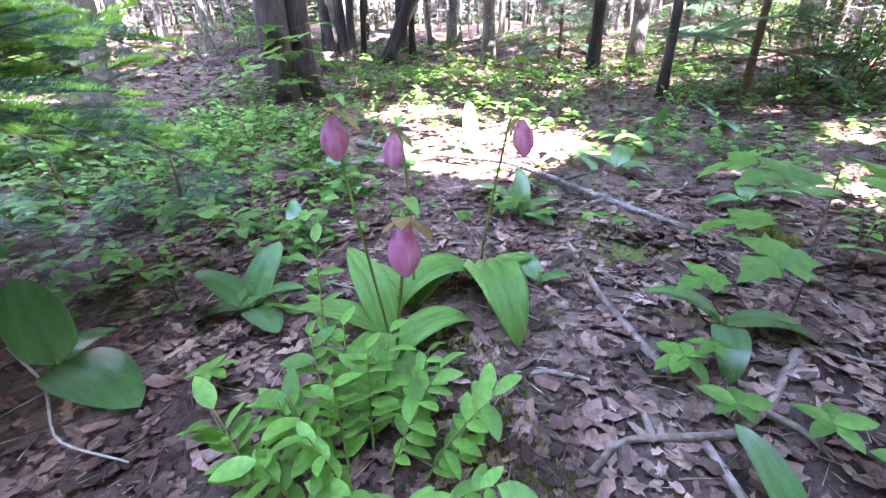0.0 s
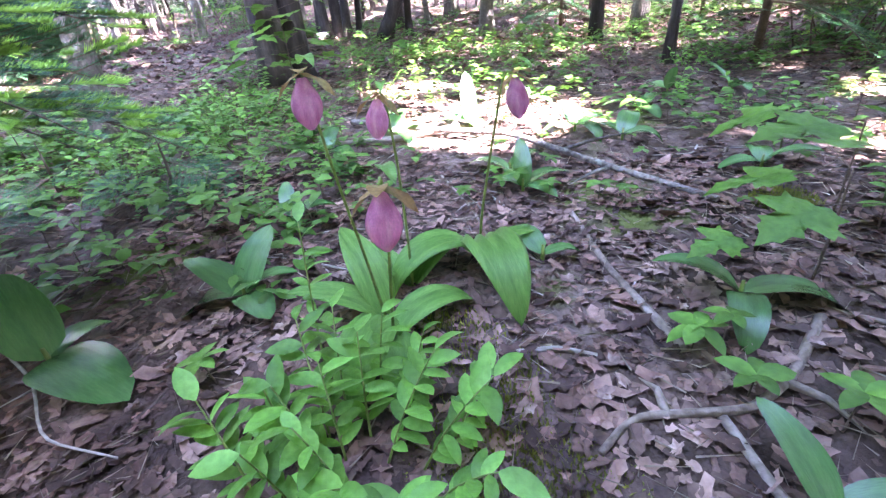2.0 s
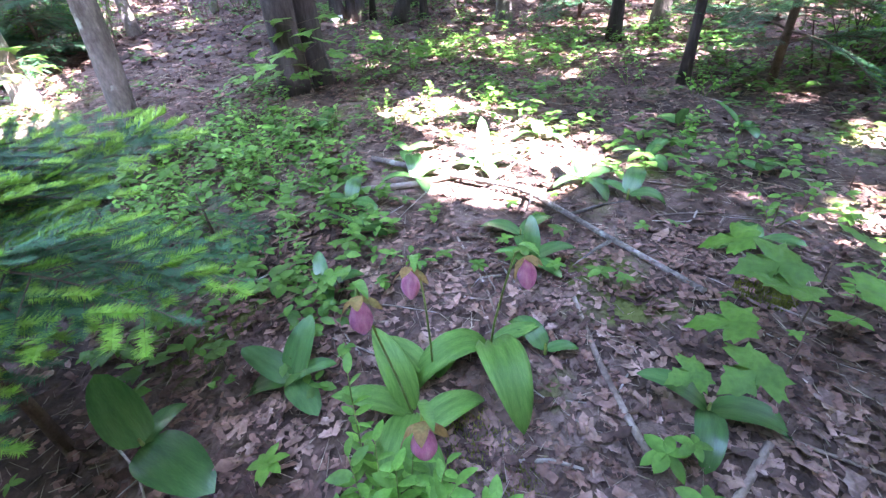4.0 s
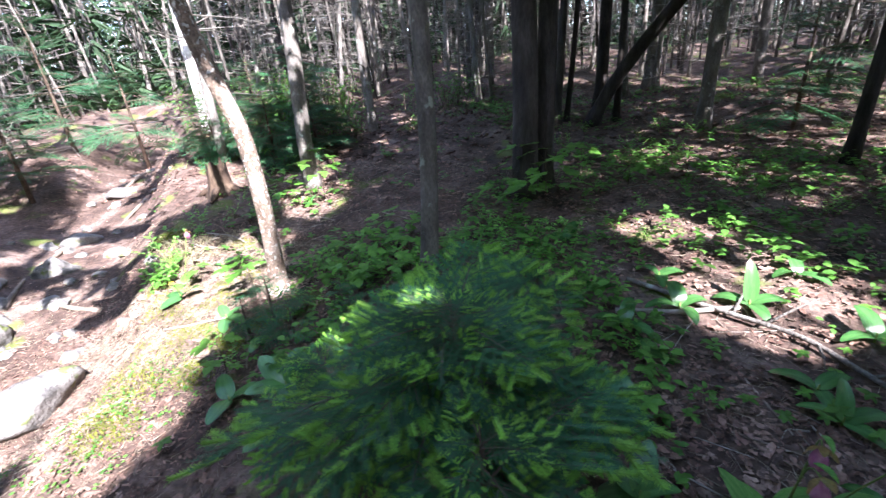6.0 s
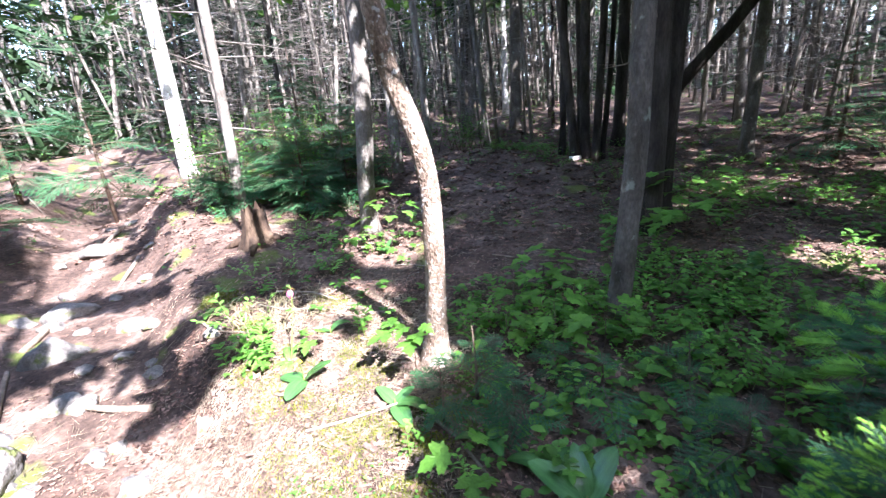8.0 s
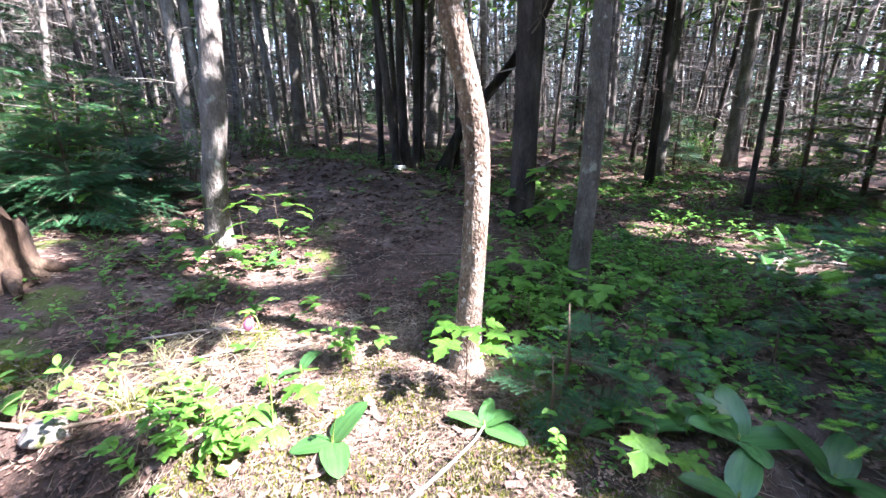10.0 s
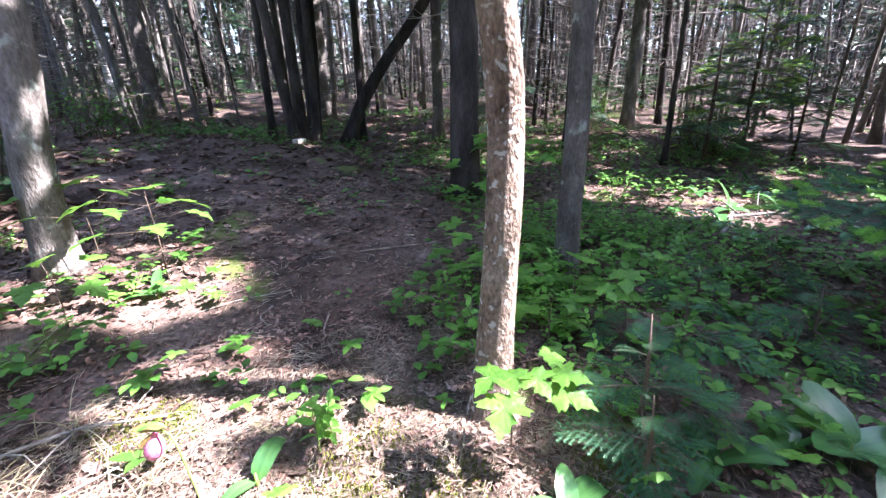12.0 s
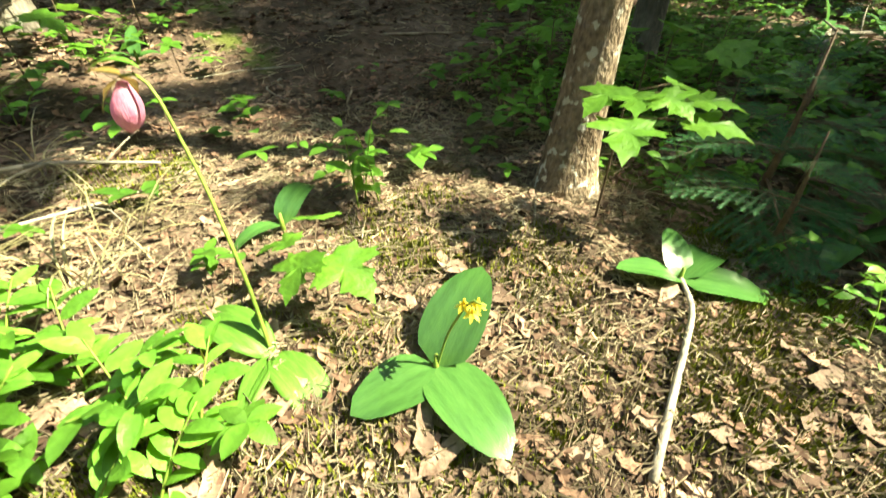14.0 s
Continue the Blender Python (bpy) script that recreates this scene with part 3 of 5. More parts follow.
def lily(at, leaves, label="broad glossy green bluebead lily leaves on the forest floor", flower=False):
    """leaves: heading, length factor, pitch, which mesh."""
    ob = thing("bluebead_lily", at, label, "plant", group="bluebead lilies")
    part("sheath", Geo().add(*tube([(0, 0, -0.02), (0, 0, 0.03), (0, 0, 0.06)], [0.007, 0.006, 0.004], 6)), GREEN_STEM, ob)
    for h, s, p, k in leaves:
        part("leaf", LILY_MESH[k], LILY, ob, m=aim(h, p, rng.uniform(-12, 12), (0.004 * math.cos(radians(h)), 0.004 * math.sin(radians(h)), 0.03), s))
    if flower:
        top = Vector((0.03, -0.05, 0.22))
        part("stalk", Geo().add(*tube(smooth_line([(0, 0, 0.02), (0.012, -0.015, 0.12), top, top + Vector((0.01, -0.02, -0.01))], 10), [0.0022] * 10, 6)), GREEN_STEM, ob)
        for j in range(3):
            c = top + Vector((0.012 * math.cos(2.1 * j), 0.012 * math.sin(2.1 * j), -0.012))
            fl = part("flower", Geo().add(*tube([c, c + Vector((0, 0, -0.008))], [0.002, 0.003], 6)), YELLOW, ob, "small nodding yellow flower")
            for i in range(6):
                part("petal", Geo().add(*blade(0.02, 0.007, 4, -40, 0.2), aim(60 * i + 20 * j, -55, 0, c + Vector((0, 0, -0.006)))), YELLOW, fl)
    return ob


def orchid(foot, top, leaves, face=-90.0, label="pink lady's slipper orchid with ribbed leaves"):
    """top: where the pouch hangs. The stalk rises, hooks over, and carries sepals, petals and the pouch."""
    foot, top = Vector(foot), Vector(top)
    ob = thing("lady_slipper", foot, label, "flower", group="lady's slippers")
    r = top - foot
    f = Vector((math.cos(radians(face)), math.sin(radians(face)), 0))
    crest = r + Vector((0, 0, 0.07)) - f * 0.03
    line = smooth_line([(0, 0, -0.02), r * 0.35 - f * 0.03, r * 0.75 - f * 0.05, crest - f * 0.015 - Vector((0, 0, 0.03)), crest, crest + f * 0.03 - Vector((0, 0, 0.012))], 22)
    part("stalk", Geo().add(*tube(line, list(np.linspace(0.0042, 0.0024, 22)), 7)), GREEN_STEM, ob, "downy yellow-green stalk")
    neck = Vector(line[-1])
    g, rings, seg = Geo(), 11, 14
    verts, faces = [], []
    for k in range(rings):
        s = k / (rings - 1)
        rad = 0.0245 * math.sin(math.pi * (0.07 + 0.9 * s ** 1.2)) ** 0.8
        for i in range(seg):
            a = 2 * math.pi * i / seg
            rr = rad * (1 - 0.35 * max(0, math.cos(a)) ** 8) * (1 + 0.04 * math.sin(5 * a + 3 * s))
            verts.append((rr * math.cos(a) * 0.85, rr * math.sin(a), -0.008 - 0.08 * s))
    for k in range(rings - 1):
        for i in range(seg):
            faces.append((k * seg + i, k * seg + (i + 1) % seg, (k + 1) * seg + (i + 1) % seg, (k + 1) * seg + i))
    faces += [tuple(range(seg)), tuple(range((rings - 1) * seg, rings * seg))[::-1]]
    turn = Matrix.Translation(neck) @ pose(0, 0, 0, 0, 0, face) @ pose(0, 0, 0, 0, -14, 0)
    part("pouch", Geo().add(verts, faces, turn), POUCH, ob, "veined pink inflated pouch")
    for h, p, ln in ((face + 70, -20, 0.065), (face - 70, -20, 0.065)):
        part("petal", Geo().add(*blade(ln, 0.018, 7, 50, 0.1, 0, 0.9, 0.3), aim(h, p, 20, neck)), SEPAL, ob, "twisted bronze petal")
    part("sepal", Geo().add(*blade(0.055, 0.028, 6, 40, 0.2), aim(face, 20, 0, neck)), SEPAL, ob, "bronze upper sepal")
    part("bract", Geo().add(*blade(0.075, 0.022, 7, 90, 0.3), aim(face + 20, 35, 0, crest - f * 0.005)), ORCHID_LEAF, ob, "green arching bract")
    for h, s, p, k in leaves:
        part("leaf", ORCHID_MESH[k], ORCHID_LEAF, ob, "pleated broad green leaf", aim(h, p, rng.uniform(-10, 10), (0, 0, 0.005), s))
    return ob


def shoot(at, heading, lean, length, count, size=1.0, label="bright green leafy shoot of a low shrub"):
    ob = thing("leafy_shoot", at, label, "plant", group="leafy shoots")
    d = Vector((math.cos(radians(heading)), math.sin(radians(heading)), 0))
    tip = d * length * math.sin(radians(lean)) + Vector((0, 0, length * math.cos(radians(lean))))
    line = smooth_line([(0, 0, -0.02), tip * 0.4 + Vector((0, 0, 0.06 * length)), tip * 0.75 + Vector((0, 0, 0.05 * length)), tip], 12)
    part("stem", Geo().add(*tube(line, list(np.linspace(0.003, 0.0012, 12)), 5)), GREEN_STEM, ob)
    for k in range(count):
        s = 0.3 + 0.7 * k / max(1, count - 1)
        p = Vector(line[min(11, int(s * 11))])
        h = heading + (65 if k % 2 else -65) * (1 if s < 0.98 else 0.1) + rng.uniform(-25, 25)
        part("leaf", SHOOT_MESH[k % 3], SHOOT_LEAF, ob, m=aim(h, rng.uniform(0, 40), rng.uniform(-25, 25), p, size * rng.uniform(0.75, 1.15)))
    return ob


def whorl(at, count=6, height=0.09, size=1.0, label="low whorl of small green woodland leaves"):
    ob = thing("woodland_herb", at, label, "plant", group="low woodland herbs")
    part("stem", Geo().add(*tube([(0, 0, -0.02), (0.004, 0, height)], [0.002, 0.0014], 5)), BROWN_STEM, ob)
    for k in range(count):
        part("leaf", WHORL_MESH[k % 2], WHORL_LEAF, ob, m=aim(360 / count * k + rng.uniform(-14, 14), rng.uniform(-5, 20), rng.uniform(-12, 12), (0.004, 0, height), size * rng.uniform(0.8, 1.15)))
    return ob


def sapling(at, leaves, height, label="young maple seedling with lobed green leaves"):
    """leaves: heading, reach, height of the leaf above the foot, size factor."""
    ob = thing("maple_seedling", at, label, "plant", group="maple seedlings")
    part("stem", Geo().add(*tube(smooth_line([(0, 0, -0.02), (0.01, 0.005, height * 0.5), (0, 0, height)], 8), list(np.linspace(0.004, 0.002, 8)), 6)), BROWN_STEM, ob)
    for h, reach, z, s in leaves:
        d = Vector((math.cos(radians(h)), math.sin(radians(h)), 0))
        node = Vector((0, 0, min(height, z - 0.2 * reach)))
        end = d * reach + Vector((0, 0, z))
        leaf = part("leaf", MAPLE_MESH, MAPLE_LEAF, ob, m=aim(h + rng.uniform(-15, 15), rng.uniform(-18, 8), rng.uniform(-15, 15), end, s))
        part("leaf_stalk", Geo().add(*tube([node, end], [0.0014, 0.001], 5)), BROWN_STEM, ob)
    return ob


# ---- fir ----
def bough_geos(length):
    wood, old, fresh = Geo(), Geo(), Geo()

    def needles(g, p, q, step, ln, wide, spread=1.0):
        p, q = Vector(p), Vector(q)
        d = (q - p)
        n = max(2, int(d.length / step))
        d.normalize()
        side = d.cross(Vector((0, 0, 1))).normalized()
        up = side.cross(d)
        for k in range(n):
            b = p.lerp(q, k / n)
            for sg in (-1, 1):
                a = rng.uniform(-0.15, 0.75)
                t = (side * sg * spread + d * 0.65 + up * a).normalized() * ln * rng.uniform(0.75, 1.1)
                e = d * wide
                g.add([b - e, b + e, b + t], [(0, 1, 2)])

    def at(s):
        return Vector((length * s, 0, 0.10 * length * math.sin(2.6 * s) - 0.12 * length * s * s))

    for k in range(10):
        a, b = at(k / 10), at((k + 1) / 10)
        wood.add(*tube([a, b], [0.005 * (1 - k / 11) + 0.001, 0.005 * (1 - (k + 1) / 11) + 0.001], 4, cap=False))
        if k > 1:
            needles(old, a, b, 0.0035, 0.02, 0.0012)
    ends = [(at(0.97), at(1.0) + Vector((0.035, 0, 0.0)))]
    for k in range(9):
        s = 0.16 + 0.8 * k / 9
        for sg in (-1, 1):
            ln = length * (0.42 * (1 - s) + 0.1) * rng.uniform(0.85, 1.1)
            p = at(s)
            q = p + Vector((0.62, 0.78 * sg, rng.uniform(-0.08, 0.06))).normalized() * ln
            wood.add(*tube([p, q], [0.002, 0.0008], 3, cap=False))
            needles(old, p, q, 0.0034, 0.019, 0.0011)
            ends.append((q, q + (q - p).normalized() * 0.035))
            for j in (0.4, 0.7):
                if ln > 0.1:
                    m = p.lerp(q, j)
                    for sj in (-1, 1):
                        e = m + Vector((0.75, 0.5 * sg + 0.65 * sj, 0)).normalized() * ln * 0.38
                        needles(old, m, e, 0.0036, 0.017, 0.0011)
                        ends.append((e, e + (e - m).normalized() * 0.028))
    for p, q in ends:
        if rng.random() < 0.73:
            needles(old, p, q, 0.003, 0.018, 0.0012)
            continue
        d = q - p
        needles(fresh, p - d * 0.3, q + d * 0.75, 0.0022, 0.026, 0.0019, 0.9)
        needles(fresh, p, q + d * 0.85, 0.0024, 0.024, 0.0018, 0.45)
        needles(fresh, q + d * 0.4, q + d * 0.9, 0.002, 0.022, 0.0016, 0.3)
    return wood, old, fresh


BOUGHS = []
for k in range(4):
    w, o, f = bough_geos((0.5, 0.58, 0.42, 0.65)[k])
    BOUGHS.append((w.mesh("bough_wood", BROWN_STEM), o.mesh("needles", NEEDLE, False), f.mesh("new_growth", NEW_NEEDLE, False)))


def fir(at, height, reach, whorls, per, label="young balsam fir with soft bright new tips", name="fir_sapling", droop=0.0, bare=0.12, fresh=True):
    ob = thing(name, at, label, "young tree", group="young firs")
    part("trunk", Geo().add(*tube([(0, 0, -0.05), (0.01, 0, height * 0.5), (0, 0.01, height)], [0.014 * height + 0.006, 0.01 * height + 0.003, 0.002], 7)), BROWN_STEM, ob)
    for k in range(whorls):
        s = (k + 0.6) / whorls
        for j in range(per):
            h = 360 / per * j + 47 * k + rng.uniform(-28, 28)
            size = reach / 0.54 * (1.08 - 0.85 * s ** 1.3) * rng.uniform(0.48, 1.2)
            w, o, f = BOUGHS[int(rng.integers(4))]
            b = part("bough", w, BROWN_STEM, ob, m=aim(h, -8 + 30 * s * s - droop + rng.uniform(-14, 16), rng.uniform(-25, 25), (0, 0, height * (bare + (0.98 - bare) * (s + rng.uniform(-0.4, 0.35) / whorls))), size))
            part("needles", o, NEEDLE, b)
            if fresh:
                part("new_growth", f, NEW_NEEDLE, b, "soft bright green new tips")
    return ob


def thicket(at, height, spread, label="dense twiggy thicket of hazel with small leaves"):
    ob = thing("thicket", at, label, "bush", group="thickets")
    g = Geo()
    for _ in range(20):
        a, ln = rng.uniform(0, 6.28), height * rng.uniform(0.6, 1.1)
        d = Vector((math.cos(a) * rng.uniform(0.1, 0.6), math.sin(a) * rng.uniform(0.1, 0.6), 1)).normalized()
        foot = Vector((rng.normal() * spread * 0.3, rng.normal() * spread * 0.3, -0.03))
        part("stem", Geo().add(*tube(smooth_line([foot, foot + d * ln * 0.5 + Vector((rng.normal() * 0.05, 0, 0)), foot + d * ln], 6), [0.009, 0.008, 0.006, 0.005, 0.003, 0.001], 5)), BROWN_STEM, ob)
        for _ in range(55):
            q = foot + d * ln * rng.uniform(0.2, 1.0) + Vector(rng.normal(size=3)) * 0.11
            g.add(*blade(0.06, 0.036, 3, 40, 0.12), aim(rng.uniform(0, 360), rng.uniform(-30, 30), rng.uniform(-30, 30), q, rng.uniform(0.6, 1.2)))
    part("leaf_spray", g, COVER, ob)["kind"] = "stuff"
    return ob


for x, y, h, w in ((-5.9, 5.9, 1.2, 0.8), (-6.7, 6.6, 1.4, 0.9), (-5.5, 6.9, 1.2, 0.8), (-7.3, 5.6, 1.1, 0.9), (-6.3, 7.6, 1.4, 0.9), (3.4, 4.6, 0.8, 0.8), (-8.3, 8.6, 1.3, 1.0), (4.6, 7.6, 1.1, 1.0), (-4.6, 9.5, 0.8, 1.0)):
    thicket(spot(x, y), h, w)
g = Geo()
for _ in range(520):
    a, d = rng.uniform(-0.9, 4.0), rng.uniform(7.5, 26)
    x, y = -1.5 + d * math.cos(a), 3 + d * math.sin(a)
    if trail_gap(x, y) < 1.2 or (-3.5 < x < 0.5 and y < 9.5):
        continue
    h, b = rng.uniform(0.15, 0.8), Vector(spot(x, y))
    for _ in range(16):
        q = b + Vector((rng.normal() * 0.3, rng.normal() * 0.3, h * rng.uniform(0.1, 1.0)))
        g.add(*blade(0.1, 0.06, 2, 40, 0.12), aim(rng.uniform(0, 360), rng.uniform(-30, 30), rng.uniform(-30, 30), q, rng.uniform(0.6, 1.3)))
tagged(part("underbrush", g, COVER), "low green underbrush between the farther trunks", "underbrush", kind="stuff")

fir(spot(-0.84, 1.2), 1.04, 0.7, 6, 9, "young balsam fir beside the pink orchids", bare=0.58)
fir(spot(-0.6, 0.8), 0.98, 0.4, 3, 7, "small balsam fir crowding its taller neighbour", bare=0.74)
fir(spot(-1.42, 1.15), 0.72, 0.48, 4, 7, bare=0.35)
for x, y, h, r in ((-5.75, 5.25, 1.25, 0.75), (-6.35, 5.65, 1.5, 0.85), (-5.45, 5.95, 1.3, 0.8), (-6.9, 5.1, 1.1, 0.7), (-6.0, 6.4, 1.7, 0.9)):
    fir(spot(x, y), h, r, 8, 7, "bushy dark young fir behind the scaly maple", fresh=False, droop=6, bare=0.05)
fir(spot(4.7, 4.5), 2.7, 1.1, 9, 6, "light green young fir at the edge of the clearing")
fir(spot(2.5, 4.15), 2.0, 0.7, 8, 4, "slender young fir in the dappled clearing", fresh=False)
for x, y, h, r in ((-7.2, 7.6, 2.6, 1.0), (4.2, 3.6, 1.6, 0.8), (3.2, 6.8, 1.5, 0.7), (1.6, 7.6, 1.8, 0.8), (-10.5, 6.0, 2.4, 1.0), (-12.5, 9.6, 2.6, 1.0), (-9.5, 3.4, 2.4, 1.0), (-11.5, 5.2, 2.8, 1.1), (7.5, 8.5, 2.3, 0.9)):
    fir(spot(x, y), h, r, 7, 5, "young fir among the darker trunks", fresh=False, droop=8)
for x, y, h, r in ((-2.5, 1.95, 0.2, 0.27), (-2.7, 1.98, 0.5, 0.4), (-2.86, 1.86, 0.36, 0.24), (-2.05, 2.15, 0.28, 0.32), (-1.5, 1.8, 0.35, 0.4), (-1.6, 2.3, 0.25, 0.35), (-0.9, 2.2, 0.3, 0.35), (-2.3, 2.3, 0.25, 0.3)):
    fir(spot(x, y), h, r, 2, 5, "low spreading fir seedling in the shade", droop=6, fresh=False)


# ---- the orchids and their neighbours ----
orchid(spot(0.24, 1.38), (0.222, 1.215, 0.665), [(125, 1.05, 62, 0), (-95, 1.1, 35, 1), (190, 0.9, 50, 0)], -70)
orchid(spot(0.29, 1.50), (0.289, 1.409, 0.60), [(60, 0.85, 55, 1), (150, 0.8, 50, 0)], -100)
orchid(spot(0.47, 1.63), (0.568, 1.429, 0.62), [(-74, 1.5, 66, 2), (-145, 1.3, 60, 2), (20, 0.7, 40, 0)], -60)
orchid(spot(0.27, 1.30), (0.372, 1.03, 0.535), [(-70, 0.9, 35, 1), (35, 0.9, 55, 1)], -80)
orchid(spot(-4.03, 2.19), (-4.085, 2.40, 0.61), [(118, 0.8, 45, 1), (-72, 0.7, 22, 1), (-130, 0.45, 25, 0)], 140, "tall lady's slipper orchid on the sunny bank")

# lilies near the orchids, in the sunny clearing and by the path
lily(spot(-0.22, 1.9), [(120, 0.75, 55, 0), (30, 0.75, 35, 1), (-60, 0.6, 30, 1)])
lily(spot(-0.18, 1.45), [(85, 0.95, 50, 4), (160, 0.9, 38, 4), (188, 1.0, 18, 3), (-42, 0.8, 18, 4), (20, 0.7, 48, 1)])
lily(spot(-0.55, 1.2), [(-20, 1.3, 12, 4), (150, 1.1, 58, 4), (75, 0.7, 30, 1)])
lily(spot(1.1, 1.42), [(-110, 0.85, 30, 3), (-10, 1.15, 30, 3), (150, 0.9, 45, 1)])
lily(spot(1.0, 0.93), [(110, 0.75, 50, 0), (0, 0.7, 40, 1)])
lily(spot(0.64, 2.1), [(90, 0.85, 75, 0), (20, 0.9, 40, 1), (160, 0.75, 35, 1), (-50, 0.7, 30, 1)])
lily(spot(0.66, 1.62), [(130, 0.9, 45, 3), (10, 0.5, 30, 1)])
lily(spot(0.41, 2.95), [(95, 1.2, 78, 2), (170, 0.9, 30, 1), (10, 0.9, 40, 1), (-70, 0.8, 25, 1)], "pale sunlit bluebead lily in the bright clearing")
lily(spot(0.95, 2.75), [(100, 1.0, 55, 1), (20, 0.9, 35, 1), (-60, 0.9, 30, 3), (200, 0.8, 30, 1)])
lily(spot(1.15, 2.62), [(60, 1.0, 50, 1), (-20, 0.9, 30, 3), (150, 0.8, 40, 1)])
lily(spot(1.36, 3.05), [(45, 1.0, 45, 1), (170, 0.9, 40, 1), (-80, 0.8, 25, 1)])
lily(spot(0.02, 2.85), [(110, 1.1, 65, 3), (30, 1.0, 45, 3), (200, 1.0, 35, 1), (-60, 0.9, 30, 1)])
lily(spot(-0.3, 2.55), [(80, 0.9, 60, 1), (180, 0.9, 35, 1), (-30, 0.9, 30, 1)])
lily(spot(0.6, 2.3), [(40, 0.9, 40, 1), (160, 0.9, 35, 1), (-90, 0.7, 30, 1)])
lily(spot(-0.83, 3.6), [(70, 1.1, 60, 1), (160, 1.0, 40, 3), (0, 1.0, 40, 1)])
lily(spot(-3.80, 2.0), [(30, 0.86, 40, 5), (184, 0.68, 16, 5), (-88, 0.8, 10, 5)], "three-leaved bluebead lily with a yellow flower", True)
lily(spot(-3.16, 1.92), [(150, 0.72, 30, 4), (50, 0.6, 38, 4), (-48, 0.85, 8, 4), (5, 1.0, 30, 3)])
lily(spot(-4.06, 4.03), [(170, 0.9, 25, 1), (80, 0.7, 65, 0), (10, 0.5, 30, 1)])
lily(spot(-3.9, 2.52), [(35, 0.75, 55, 3), (190, 0.55, 25, 1)])
lily(spot(-2.42, 1.3), [(30, 1.0, 35, 4), (150, 0.9, 30, 4), (-70, 0.9, 20, 4)])
lily(spot(-2.15, 1.5), [(60, 1.1, 45, 4), (170, 1.15, 40, 4), (-40, 1.05, 25, 4), (-120, 1.0, 30, 4), (110, 1.0, 55, 0)])
lily(spot(-1.95, 1.25), [(20, 1.05, 35, 4), (110, 1.1, 50, 4), (-100, 1.0, 30, 4), (200, 1.05, 45, 4)])
for x, y in ((-2.3, 1.62), (0.75, 3.4), (-0.1, 3.2), (1.9, 2.9), (2.2, 2.2), (1.7, 3.6), (-0.5, 2.9), (2.6, 2.7), (-2.6, 1.75), (1.55, 2.2), (-0.2, 2.35), (-1.3, 3.1), (2.0, 3.4)):
    h = rng.uniform(0, 360)
    lily(spot(x, y), [(h, rng.uniform(0.7, 1.1), 55, int(rng.integers(4))), (h + 120, rng.uniform(0.7, 1.0), 35, 1), (h + 235, rng.uniform(0.7, 1.0), 28, 1)])

# the bright shrub before the orchids
for x, y, h, le, ln, n, s in ((0.09, 1.22, 80, 8, 0.36, 14, 0.95), (0.05, 1.0, 150, 30, 0.3, 13, 1.2), (0.14, 0.88, -150, 30, 0.3, 13, 1.2), (0.4, 0.88, -30, 30, 0.3, 13, 1.2), (0.26, 1.12, 90, 15, 0.32, 13, 1.1), (0.16, 1.12, 120, 20, 0.34, 12, 1.15), (0.2, 1.14, 100, 26, 0.34, 13, 1.15), (0.3, 1.07, 40, 42, 0.34, 12, 1.2), (0.38, 1.07, 15, 46, 0.34, 12, 1.2), (0.27, 1.0, -160, 18, 0.32, 12, 1.15),
                             (0.32, 0.97, -40, 36, 0.3, 13, 1.2), (0.2, 1.04, 175, 18, 0.32, 12, 1.25), (0.27, 1.18, 70, 20, 0.3, 12, 1.05), (0.28, 1.02, -90, 36, 0.26, 10, 1.3), (0.42, 1.02, -20, 50, 0.26, 10, 1.25), (0.22, 1.07, 120, 14, 0.3, 12, 1.15),
                             (0.18, 0.97, -170, 22, 0.28, 10, 1.25), (0.34, 1.14, 55, 28, 0.3, 12, 1.1), (0.12, 1.06, 160, 12, 0.26, 11, 1.15), (0.24, 0.95, -110, 25, 0.26, 11, 1.3), (0.36, 0.95, -60, 25, 0.28, 11, 1.25), (0.45, 1.1, 30, 35, 0.28, 11, 1.1)):
    tall = 1.0 if (x, y) == (0.09, 1.22) else 0.74
    shoot(spot(0.27 + (x - 0.26) * 0.8, y - 0.07 if tall < 1 else y - 0.02), h, le * 0.8, ln * tall, n + 2, s * 0.74)

# maple seedlings
sapling(spot(1.27, 1.45), [(150, 0.1, 0.26, 1.2), (-150, 0.1, 0.22, 1.1), (20, 0.22, 0.3, 1.5), (-30, 0.2, 0.24, 1.5), (80, 0.12, 0.3, 1.2), (180, 0.2, 0.13, 0.8)], 0.28, "maple seedling with large bright lobed leaves")
sapling(spot(1.5, 1.75), [(-160, 0.12, 0.34, 1.4), (160, 0.2, 0.36, 1.2), (30, 0.15, 0.33, 1.3)], 0.34)
sapling(spot(-3.13, 2.2), [(216, 0.13, 0.34, 1.05), (196, 0.08, 0.39, 0.85), (284, 0.14, 0.33, 1.0), (233, 0.04, 0.37, 0.75), (268, 0.08, 0.38, 0.75), (304, 0.13, 0.36, 0.85), (330, 0.1, 0.38, 0.7)], 0.36, "sunlit maple seedling at the foot of the bent maple")
sapling(spot(-3.89, 2.28), [(140, 0.03, 0.17, 0.65), (60, 0.04, 0.19, 0.6), (-140, 0.03, 0.16, 0.75), (-75, 0.05, 0.16, 0.9)], 0.17, "young maple seedling with drooping lobed leaves")
sapling(spot(-4.0, 4.25), [(160, 0.25, 0.5, 1.5), (0, 0.16, 0.46, 1.2), (-90, 0.12, 0.36, 1.1), (90, 0.2, 0.52, 1.3), (-150, 0.28, 0.36, 1.1), (-40, 0.25, 0.42, 1.0), (130, 0.4, 0.6, 1.6)], 0.5)
